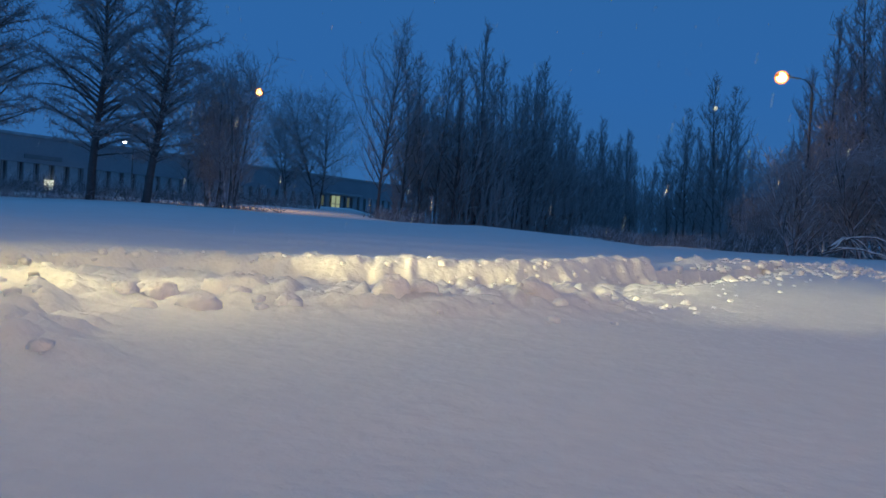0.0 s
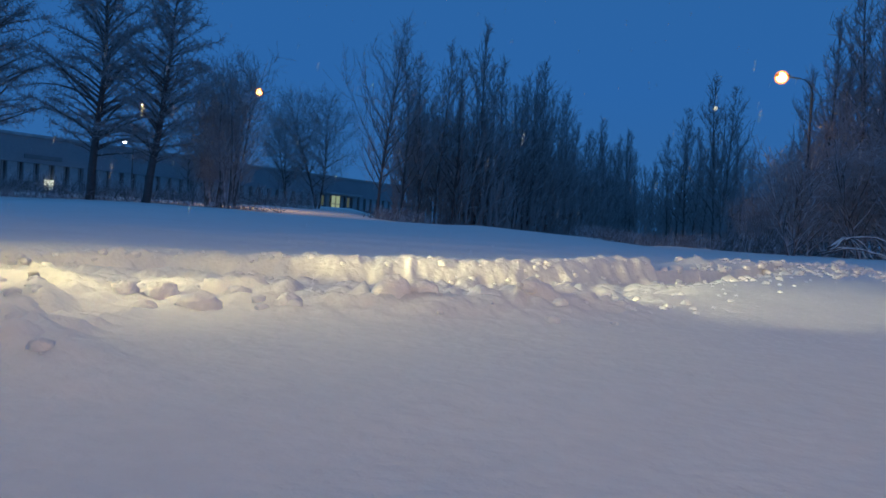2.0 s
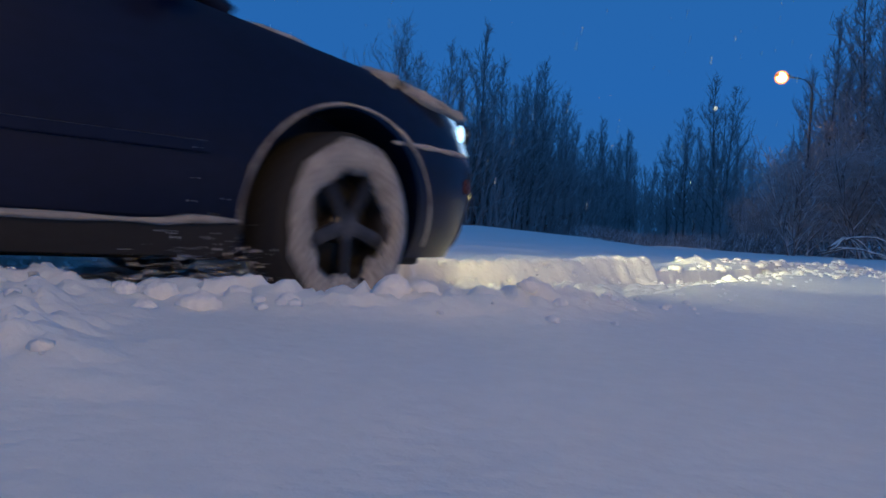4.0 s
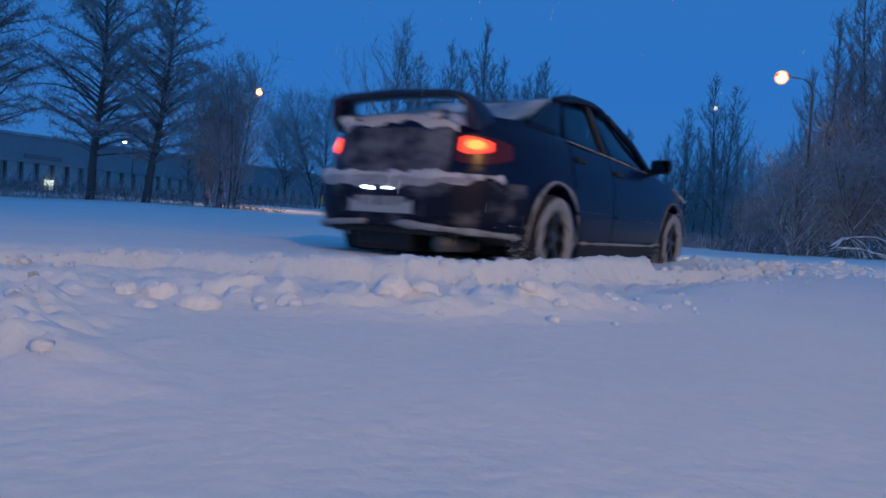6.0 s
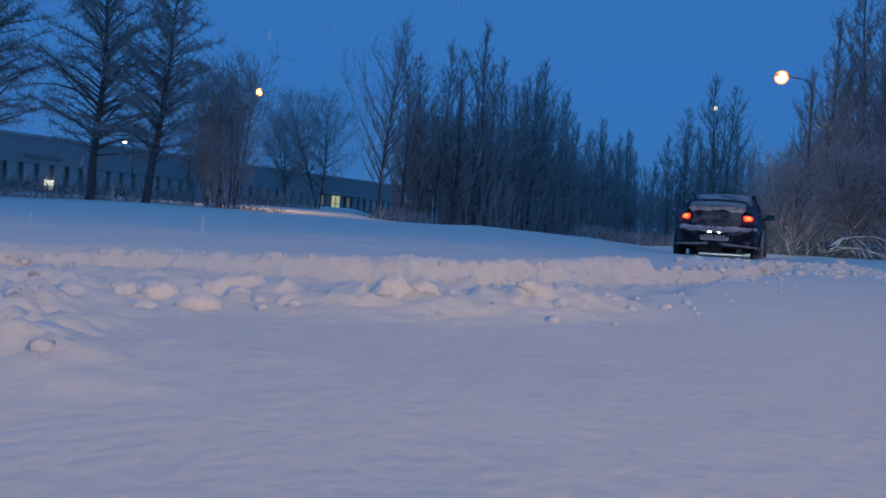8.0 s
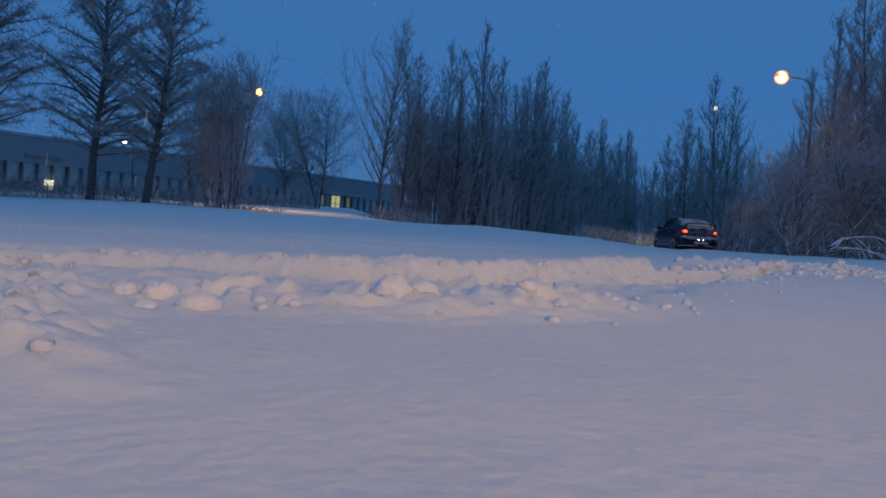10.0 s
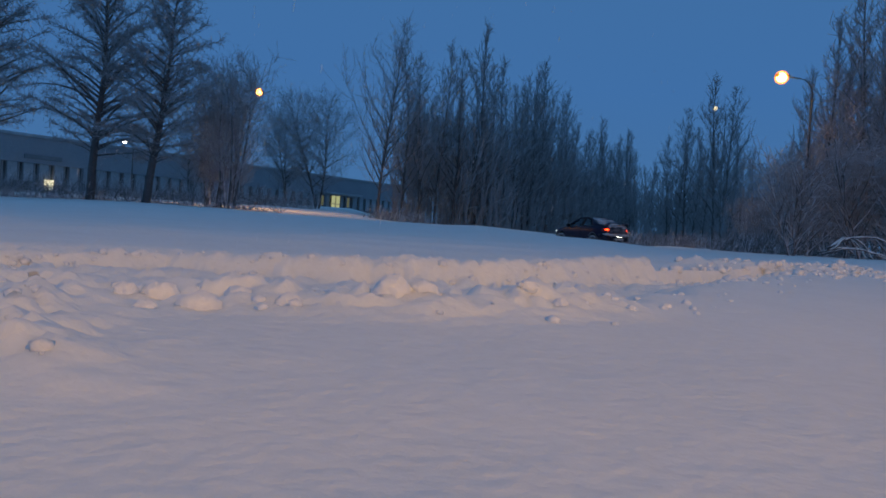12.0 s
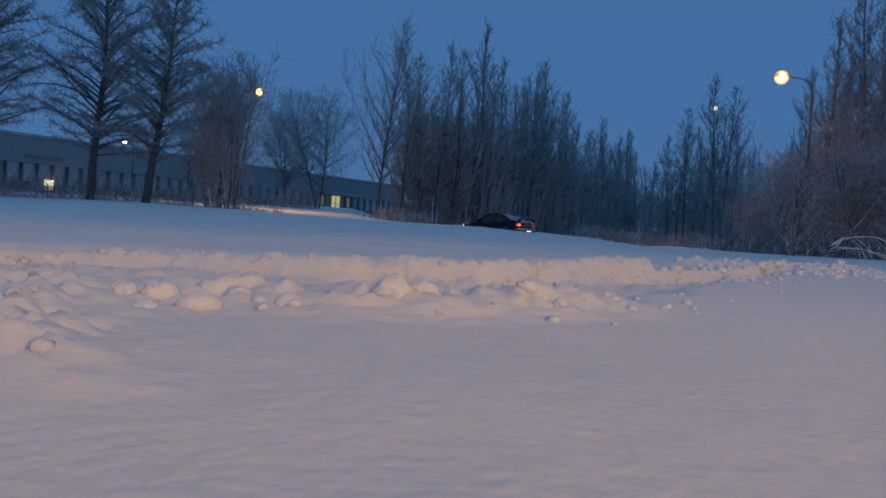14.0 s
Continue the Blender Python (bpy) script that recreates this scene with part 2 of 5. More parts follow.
def along(line, x, y):
    """Signed distance (positive on the far side) and position along a polyline."""
    best = np.full(np.shape(x), 1e9)
    sign, pos = np.ones(np.shape(x)), np.zeros(np.shape(x))
    for i in range(len(line) - 1):
        ax, ay, bx, by = *line[i][:2], *line[i + 1][:2]
        dx, dy = bx - ax, by - ay
        t = np.clip(((x - ax) * dx + (y - ay) * dy) / (dx * dx + dy * dy), 0, 1)
        ex, ey = x - ax - t * dx, y - ay - t * dy
        d = np.hypot(ex, ey)
        near = d < best
        best = np.where(near, d, best)
        sign = np.where(near, np.sign(dx * ey - dy * ex), sign)
        pos = np.where(near, i + t, pos)
    return best * sign, pos


def smooth(a, b, x):
    t = np.clip((x - a) / (b - a), 0, 1)
    return t * t * (3 - 2 * t)


# how far the snow's far edge rises over the eye's level, by bearing (x / y)
BEARING = (-0.571, -0.459, -0.386, -0.319, -0.272, -0.245, -0.10, -0.002, 0.044, 0.114, 0.155, 0.257, 0.296, 0.418, 0.567)
EDGE_RISE = (-0.0009, 0.0037, 0.0057, 0.0051, 0.0055, 0.0045, 0.0034, 0.0040, 0.0060, 0.0029, 0.0006, -0.0012, -0.0037, -0.0072, -0.0044)


def field(x, y):
    """The lie of the land over the snow's level: a low swell, a track behind it, the field's raised edge and the yard beyond."""
    s, d = x / np.maximum(y, 1.0), np.hypot(x, y)
    rise = np.interp(s, BEARING, EDGE_RISE)
    edge_d = np.interp(s, (-0.6, -0.1, 0.0, 0.1, 0.26, 0.32, 0.42, 0.6), (41, 42, 47, 47, 48, 34, 23, 22))
    top_d = np.minimum(30, edge_d * 0.75)
    swell = EYE.z - SNOW_LEVEL + (rise - 0.0015 - 0.003 * smooth(0.18, 0.27, s)) * top_d
    edge = EYE.z - SNOW_LEVEL + rise * edge_d
    z = swell * smooth(9, top_d, d) + (edge - swell) * smooth(top_d, edge_d, d)
    track = smooth(top_d, top_d + 5, d) * (1 - smooth(edge_d - 4, edge_d, d)) * smooth(-0.04, 0.03, s) * (1 - smooth(0.24, 0.30, s))
    z = z + track * (-0.11 - z)
    beyond = np.interp(s, (-0.6, -0.3, -0.25, -0.12, -0.06, 0.1, 0.6), (0.02, 0.02, 0.026, 0.026, 0.004, 0.002, 0.0))
    z = z + beyond * np.clip(d - edge_d, 0, 60)
    return z * smooth(0, 12, y)


def billow(x, y, octaves=3, k=0):
    """Rounded lumps with sharp hollows between, from 0 to about 1."""
    out, amp, f = 0, 1.0, 1.0
    x, y = x + 0.7 * value_noise(x * 0.6, y * 0.6, (k + 1) % 4), y + 0.7 * value_noise(x * 0.6 + 40, y * 0.6 + 70, (k + 2) % 4)
    for i in range(octaves):
        c, s = math.cos(0.6 + 1.1 * i + k), math.sin(0.6 + 1.1 * i + k)
        a = value_noise((x * c - y * s) * f + 5.7 * i, (x * s + y * c) * f + 3.1 * i, (k + i) % 4)
        b = value_noise((x * s + y * c) * f * 0.83 + 31.0, (y * s - x * c) * f * 0.83 + 12.0, (k + i + 2) % 4)
        out = out + amp * np.sqrt((0.7 * (a + b)) ** 2 + 0.0025) * 2
        amp, f = amp * 0.5, f * 2.1
    return out * 0.6


def ground_height(x, y):
    z = SNOW_LEVEL + field(x, y) + 0.012 * fbm(x * 0.35, y * 0.35, 3) + 0.006 * fbm(x * 3, y * 3, 3, 1)
    near = 1 - smooth(9, 14, np.hypot(x, y))
    wob = 0.10 * fbm(x * 2.4, y * 2.4, 3, 2)
    db, pb = along(BANK, x, y)
    dr, dg = along(RIM, x, y)[0], along(RIDGE, x, y)[0]
    inside = smooth(-0.02, 0.10, -db + wob * 0.6) * smooth(-0.05, 0.50, dr + wob * 2) * (1 - smooth(2.0, 3.0, x - 0.25 * y))
    z = z - inside * 0.120 * near
    z = z + inside * 0.065 * billow(x * 9, y * 9, 4, 3) * near
    # the far bank: a broken crest over a chopped face
    lift = np.interp(pb, range(len(BANK)), [b[2] for b in BANK])
    on_bank = (pb < len(BANK) - 1.002)
    crest = np.exp(-((db - 0.07) / 0.11) ** 2) * on_bank
    z = z + crest * (lift - 0.016 + 0.055 * billow(x * 11, y * 11, 4, 1)) * near
    face = np.exp(-((db + 0.05) / 0.12) ** 2) * near * on_bank
    z = z + face * (0.055 * billow(x * 12, y * 12, 4, 0) - 0.022)
    # broken, lumpy snow along the near rim
    rough = np.exp(-((dr - 0.10) / 0.20) ** 2) * near * smooth(0.1, 0.5, 0.5 + fbm(x * 1.6, y * 1.6, 2, 1) + 0.4 * (x < 0.4))
    z = z + rough * (0.050 * billow(x * 19, y * 19, 4, 2) + 0.010) * (1 - 0.8 * smooth(0.15, 0.8, x)) * (1 - 0.75 * smooth(0.50, 0.95, -x))
    # the ragged crest of the near rim, steep towards the rut
    crown = np.where(dr > 0.06, np.exp(-((dr - 0.06) / 0.07) ** 2), np.exp(-((dr - 0.06) / 0.16) ** 2)) * near * (1 - smooth(0.40, 1.0, x))
    z = z + crown * (0.006 + 0.018 * np.exp(-((x - 0.22) / 0.22) ** 2) - 0.020 * smooth(0.25, 0.6, -x) + 0.044 * billow(x * 15 + 3, y * 15, 4, 1)) * (1 - 0.85 * smooth(0.55, 0.95, -x))
    # a heap beside the rut, nearer the eye
    hx = x + 0.53 * y
    heap = np.exp(-(hx / (0.045 + 0.07 * y)) ** 2) * smooth(0.78, 1.0, y) * (1 - smooth(2.0, 2.4, y))
    z = z + heap * (0.075 * billow(x * 14, y * 14, 4, 3) + 0.03 * fbm(x * 5, y * 5, 2, 1) + 0.006)
    # old tracks further out, smoothed by later snow
    for ax, ay, bx, by, h in ((-4.5, 5.9, 1.2, 6.6, 0.030), (-5.0, 7.6, 1.6, 9.0, 0.034), (-2.0, 10.6, 3.0, 12.6, 0.040)):
        dt, pt = along([(ax, ay), (bx, by)], x, y)
        z = z + h * np.exp(-((dt + 0.25 * fbm(x * 0.9, y * 0.9, 2, 3)) / 0.28) ** 2) * smooth(-0.35, 0.15, fbm(x * 0.7, y * 0.7, 2, 1)) * smooth(0, 0.1, pt) * (1 - smooth(0.9, 1.0, pt))
    ridge = np.exp(-(dg / 0.26) ** 2) * near
    z = z + ridge * (0.045 + 0.085 * billow(x * 5, y * 5, 3, 1))
    z = z + near * (0.003 * fbm(x * 9, y * 9, 3, 2) + 0.004 * billow(x * 23, y * 23, 2, 0) * smooth(-1.3, 0.0, dr))
    return z


def axis(lo, hi, step, far_lo, far_hi, fine_lo, fine_hi, fine):
    mid = np.concatenate([np.arange(lo, fine_lo - step / 2, step), np.arange(fine_lo, fine_hi, fine), np.arange(fine_hi, hi + step / 2, step)])
    out, s, v = [], step, hi
    while v < far_hi:
        s *= 1.09
        v += s
        out.append(v)
    low, s, v = [], step, lo
    while v > far_lo:
        s *= 1.09
        v -= s
        low.append(v)
    return np.concatenate([low[::-1], mid, out])


def build_ground():
    xs, ys = axis(-2.6, 4.8, 0.025, -2500, 2500, -1.45, 0.5, 0.014), axis(0.4, 8.8, 0.025, -600, 3500, 0.7, 2.5, 0.014)
    gx, gy = np.meshgrid(xs, ys)
    z = ground_height(gx, gy)
    n, m = len(xs), len(ys)
    verts = np.stack([gx, gy, z], -1).reshape(-1, 3)
    i = (np.arange(m - 1)[:, None] * n + np.arange(n - 1)[None, :]).reshape(-1)
    quads = np.stack([i, i + 1, i + n + 1, i + n], 1)
    me = bpy.data.meshes.new("snow_ground")
    me.vertices.add(len(verts))
    me.vertices.foreach_set("co", verts.reshape(-1))
    me.loops.add(quads.size)
    me.loops.foreach_set("vertex_index", quads.reshape(-1).astype(np.int32))
    me.polygons.add(len(quads))
    me.polygons.foreach_set("loop_start", np.arange(0, quads.size, 4, dtype=np.int32))
    me.update(calc_edges=True)
    me.materials.append(SNOW)
    me.shade_smooth()
    thing("ground", "white snow field with a ploughed rut and broken edges", "snow ground", kind="structure", data=me)


build_ground()


def height_at(x, y):
    return float(ground_height(np.array([float(x)]), np.array([float(y)]))[0])


# ---- the car ----
SOFT = material("soft_snow", (0.60, 0.60, 0.62), 0.9, vary=0.12, scale=6, fine=50, bump=0.008, bump_scale=30)
SLUSH = material("clinging_snow", (0.36, 0.36, 0.38), 0.9, vary=0.45, scale=5, fine=40, bump=0.010, bump_scale=26)
TYRE_R = 0.305
AXLE = 1.26


def ease(x, xs, ys):
    return float(np.interp(x, xs, ys))


def half_width(z):
    return ease(z, (0.18, 0.28, 0.42, 0.58, 0.70, 0.82, 0.95, 1.08), (0.78, 0.815, 0.835, 0.842, 0.836, 0.818, 0.775, 0.70))


def rear_reach(z):
    return ease(z, (0.20, 0.30, 0.40, 0.60, 0.645, 0.68, 0.80, 0.99, 1.08, 1.14), (2.03, 2.10, 2.15, 2.16, 2.14, 2.08, 2.07, 2.04, 1.98, 1.92))


def front_reach(z):
    return ease(z, (0.18, 0.30, 0.45, 0.56, 0.62, 0.70, 0.80), (2.04, 2.11, 2.14, 2.135, 2.10, 2.06, 1.97))


def outline(z, count=241):
    """Half of the body's plan at height z, from the tail's middle round the left side to the nose."""
    w, lr, lf = half_width(z), rear_reach(z), front_reach(z)
    pts = []
    for a in np.linspace(math.pi, 0, count):
        c, s = math.cos(a), math.sin(a)
        ln, n = (lr, 4.5) if c < 0 else (lf, 4.6)
        r = (abs(c / ln) ** n + abs(s / w) ** n) ** (-1 / n)
        pts.append((r * c, r * s))
    pts = np.array(pts)
    d = np.concatenate([[0], np.cumsum(np.hypot(*np.diff(pts, axis=0).T))])
    return pts, d / d[-1]


def on_body(s, z, out=0.0):
    """The point of the body's left skin at s along its plan and height z, pushed out."""
    pts, d = outline(z)
    x, y = np.interp(s, d, pts[:, 0]), np.interp(s, d, pts[:, 1])
    e = 0.004
    tx = np.interp(min(s + e, 1), d, pts[:, 0]) - np.interp(max(s - e, 0), d, pts[:, 0])
    ty = np.interp(min(s + e, 1), d, pts[:, 1]) - np.interp(max(s - e, 0), d, pts[:, 1])
    m = math.hypot(tx, ty)
    return Vector((x - ty / m * out * -1 * -1, y + tx / m * out, z)) if m else Vector((x, y, z))


def s_at(x, z=0.55):
    pts, d = outline(z)
    return float(np.interp(x, pts[:, 0], d))


def deck_height(x):
    """The middle line of boot lid, cabin floor line and bonnet."""
    return ease(x, (-2.17, -2.06, -1.97, -1.55, -1.3, -1.0, -0.3, 0.75, 1.0, 1.5, 1.85, 2.0, 2.12), (0.66, 1.0, 1.085, 1.11, 1.085, 1.045, 0.99, 0.935, 0.925, 0.875, 0.81, 0.765, 0.66))


def belt(x):
    """The height of the side windows' lower edge."""
    return ease(x, (-1.1, 0.8), (1.025, 0.92))


def edge_drop(x):
    return ease(x, (-2.1, -1.5, -1.2, 0.7, 1.0, 1.9), (0.07, 0.06, 0.03, 0.03, 0.06, 0.09))


def deck(x, y, w=0.8):
    return deck_height(x) - edge_drop(x) * min(1.2, abs(y) / w) ** 2.6


def build_body():
    verts, faces = [], []
    n, levels = 110, 18
    ss = np.linspace(0, 1, n)
    base = 0.20
    rings = []
    for j in range(levels + 1):
        v = j / levels
        ring = []
        for s in ss:
            p = on_body(s, 0.7)
            top = deck(p.x, p.y)
            low = base + 0.14 * min(1.0, max(0.0, (-p.x - 1.5) / 0.45))
            ring.append(on_body(s, low + v * (top - low)))
        rings.append(ring)
    for k in (0.985, 0.95, 0.85, 0.65, 0.4, 0.15):
        ring = []
        for p in rings[levels]:
            x, y = p.x * (1 - (1 - k) * 0.35 if abs(p.x) > 1.4 else 1), p.y * k
            ring.append(Vector((x, y, deck(x, y) + 0.006 * (k < 0.99))))
        rings.append(ring)
    full = []
    for ring in rings:
        full.append(ring + [Vector((p.x, -p.y, p.z)) for p in ring[-2:0:-1]])
    m = len(full[0])
    for ring in full:
        verts += ring
    for j in range(len(full) - 1):
        for i in range(m):
            a, b = j * m + i, j * m + (i + 1) % m
            faces.append((a, a + m, b + m, b))
    faces.append(tuple(range(m)))
    top0 = (len(full) - 1) * m
    h = n - 1
    faces.append((top0, top0 + m - 1, top0 + 1))
    for i in range(1, h - 1):
        faces.append((top0 + i, top0 + m - i, top0 + m - i - 1, top0 + i + 1))
    faces.append((top0 + h - 1, top0 + h + 1, top0 + h))
    me = mesh_of("body", verts, faces, PAINT)
    bm = bmesh.new()
    bm.from_mesh(me)
    bmesh.ops.recalc_face_normals(bm, faces=bm.faces)
    bm.to_mesh(me)
    bm.free()
    body = new("body_blank", me)
    cut = bmesh.new()
    for sx in (-1, 1):
        for sy in (-1, 1):
            m4 = Matrix.Translation((sx * AXLE, sy * 0.86, 0.322)) @ Matrix.Rotation(radians(90), 4, "X")
            bmesh.ops.create_cone(cut, cap_ends=True, segments=44, radius1=0.362, radius2=0.362, depth=0.66, matrix=m4)
    for sy in (-1, 1):
        m4 = Matrix.Translation((2.10, sy * 0.50, 0.668)) @ Matrix.Rotation(radians(90), 4, "Y")
        bmesh.ops.create_cone(cut, cap_ends=True, segments=28, radius1=0.062, radius2=0.062, depth=0.80, matrix=m4)
    cm = bpy.data.meshes.new("cutters")
    cut.to_mesh(cm)
    cut.free()
    cutter = new("cutters", cm)
    mod = body.modifiers.new("openings", "BOOLEAN")
    mod.operation, mod.object, mod.solver = "DIFFERENCE", cutter, "EXACT"
    dg = bpy.context.evaluated_depsgraph_get()
    done = bpy.data.meshes.new_from_object(body.evaluated_get(dg))
    bpy.data.objects.remove(body)
    bpy.data.objects.remove(cutter)
    done.name = "body"
    done.shade_smooth()
    done.set_sharp_from_angle(angle=radians(35))
    return done


def skin(name, s0, s1, z0, z1, mat, side=1, out=0.005, depth=0.02, ns=16, nz=8, shape=None):
    """A panel that follows the body's skin, with its own thickness. shape(u, v) may move its edge in z."""
    verts, faces = [], []
    for layer in (out, out - depth):
        for j in range(nz + 1):
            for i in range(ns + 1):
                u, v = i / ns, j / nz
                s, z = s0 + (s1 - s0) * u, z0 + (z1 - z0) * v
                if shape:
                    z = shape(u, v)
                p = on_body(s, z, layer)
                verts.append(Vector((p.x, p.y * side, p.z)))
    w, n = ns + 1, (ns + 1) * (nz + 1)
    for j in range(nz):
        for i in range(ns):
            a = j * w + i
            faces.append((a, a + 1, a + w + 1, a + w))
            faces.append((n + a, n + a + w, n + a + w + 1, n + a + 1))
    rim = [i for i in range(w)] + [j * w + ns for j in range(1, nz + 1)] + [nz * w + i for i in range(ns - 1, -1, -1)] + [j * w for j in range(nz - 1, 0, -1)]
    for k in range(len(rim)):
        a, b = rim[k], rim[(k + 1) % len(rim)]
        faces.append((a, n + a, n + b, b))
    me = mesh_of(name, verts, faces, mat)
    bm = bmesh.new()
    bm.from_mesh(me)
    bmesh.ops.recalc_face_normals(bm, faces=bm.faces)
    bm.to_mesh(me)
    bm.free()
    me.set_sharp_from_angle(angle=radians(40))
    return me


def slab(name, corners, thick, mat, bulge=0.0, n=6):
    """A four-cornered, slightly bulged pane with thickness."""
    a, b, c, d = [Vector(p) for p in corners]
    nrm = (b - a).cross(d - a).normalized()
    verts, faces = [], []
    for layer in (0, -thick):
        for j in range(n + 1):
            for i in range(n + 1):
                u, v = i / n, j / n
                p = (a * (1 - u) + b * u) * (1 - v) + (d * (1 - u) + c * u) * v
                verts.append(p + nrm * (layer + bulge * 16 * u * (1 - u) * v * (1 - v) * 0.25 * 4 / 4 + bulge * (1 - (2 * u - 1) ** 2) * 0.5))
    w, m = n + 1, (n + 1) ** 2
    for j in range(n):
        for i in range(n):
            k = j * w + i
            faces += [(k, k + 1, k + w + 1, k + w), (m + k, m + k + w, m + k + w + 1, m + k + 1)]
    rim = [i for i in range(w)] + [j * w + n for j in range(1, w)] + [n * w + i for i in range(n - 1, -1, -1)] + [j * w for j in range(n - 1, 0, -1)]
    for k in range(len(rim)):
        i, j = rim[k], rim[(k + 1) % len(rim)]
        faces.append((i, m + i, m + j, j))
    return mesh_of(name, verts, faces, mat)


def lathe(name, profile, mat, seg=40):
    """A ring turned round the y axis from rows of (radius, y)."""
    verts, faces = [], []
    k = len(profile)
    for i in range(seg):
        a = 2 * math.pi * i / seg
        for r, y in profile:
            verts.append((r * math.cos(a), y, r * math.sin(a)))
    for i in range(seg):
        for j in range(k):
            a, b = i * k + j, i * k + (j + 1) % k
            c, d = ((i + 1) % seg) * k + (j + 1) % k, ((i + 1) % seg) * k + j
            faces.append((a, b, c, d))
    return mesh_of(name, verts, faces, mat)


def wheel_meshes():
    """Tyre, rim and packed snow; the outer face looks to -y."""
    R = TYRE_R
    tyre = lathe("tyre", [(0.205, -0.085), (0.235, -0.100), (0.275, -0.098), (0.296, -0.085), (R, -0.06), (R, 0.06), (0.296, 0.085), (0.27, 0.098), (0.205, 0.085), (0.195, 0.0)], RUBBER, 48)
    rim = lathe("rim", [(0.212, -0.088), (0.200, -0.094), (0.185, -0.06), (0.180, 0.07), (0.20, 0.075), (0.205, 0.0)], ALLOY, 40)
    chunks = [(np.array([v.co[:] for v in rim.vertices]), [list(p.vertices) for p in rim.polygons])]
    for k in range(5):
        a = 2 * math.pi * k / 5
        box = rounded_box("spoke", (0.17, 0.03, 0.054), ALLOY, 0.012, (0.11, -0.070, 0), None)
        box.transform(Matrix.Rotation(a, 4, "Y"))
        chunks.append((np.array([v.co[:] for v in box.vertices]), [list(p.vertices) for p in box.polygons]))
    hub = lathe("hub", [(0.0005, -0.088), (0.045, -0.086), (0.062, -0.070), (0.062, 0.0), (0.0005, 0.0)], ALLOY, 24)
    chunks.append((np.array([v.co[:] for v in hub.vertices]), [list(p.vertices) for p in hub.polygons]))
    vs, fs, off = [], [], 0
    for v, f in chunks:
        vs.append(v)
        fs += [[i + off for i in q] for q in f]
        off += len(v)
    rim = mesh_of("rim", np.concatenate(vs), fs, ALLOY)
    rim.set_sharp_from_angle(angle=radians(40))
    disc = lathe("brake_disc", [(0.0005, -0.01), (0.165, -0.01), (0.165, 0.01), (0.0005, 0.01)], TRIM, 28)
    # snow packed on the sidewall and in the rim's lip, uneven round the wheel
    verts, faces, seg = [], [], 60
    prof = [(0.172, -0.078), (0.190, -0.098), (0.210, -0.112), (0.250, -0.114), (0.284, -0.104), (0.270, -0.092), (0.19, -0.075)]
    k = len(prof)
    for i in range(seg):
        a = 2 * math.pi * i / seg
        e = noise.noise((math.cos(a) * 2.2, math.sin(a) * 2.2, 0.3))
        g = noise.noise((math.cos(a) * 5, math.sin(a) * 5, 4.3))
        for j, (r, y) in enumerate(prof):
            rr = r + (0.030 * e + 0.022 * g if j < 2 else 0.012 * g)
            verts.append((rr * math.cos(a), y + 0.006 * g, rr * math.sin(a)))
    for i in range(seg):
        for j in range(k):
            a, b = i * k + j, i * k + (j + 1) % k
            c, d = ((i + 1) % seg) * k + (j + 1) % k, ((i + 1) % seg) * k + j
            faces.append((a, b, c, d))
    snow = mesh_of("packed_snow", verts, faces, CRUST)
    return tyre, rim, disc, snow


def arch_snow(sx, side):
    """Snow caked on a wheel arch's lip."""
    pts, radii = [], []
    for i in range(25):
        a = radians(-12 + 204 * i / 24)
        e = noise.noise((sx * 3 + math.cos(a) * 3, side, math.sin(a) * 3))
        x, z = sx * AXLE + math.cos(a) * 0.372, 0.322 + math.sin(a) * 0.372
        pts.append((x, side * (half_width(z) * (1.0 if abs(x) < 1.5 else 0.995) - 0.004), z))
        radii.append(max(0.003, (0.008 + 0.014 * e + 0.003 * math.sin(a)) * (0.55 if sx > 0 else 1.0)))
    return mesh_of("arch_snow", *bent_tube(pts, radii, 8), CRUST)


def ledge_snow(name, path, thick, wide, mat=None):
    """A ragged ridge of snow along a path."""
    pts, radii = [], []
    for i, p in enumerate(path):
        e = noise.noise((p[0] * 4 + 7, p[1] * 6, p[2] * 6))
        pts.append(p)
        e2 = noise.noise((p[0] * 13, p[1] * 17 + 3, p[2] * 6))
        radii.append(max(0.003, wide * (1 + 0.9 * e + 0.7 * e2)) * (0.25 if i in (0, len(path) - 1) else 1))
    v, f = bent_tube(pts, radii, 8)
    out = []
    for k, q in enumerate(v):
        c = Vector(pts[k // 8])
        d = q - c
        out.append(c + Vector((d.x, d.y, d.z * thick)))
    return mesh_of(name, out, f, mat or CRUST)


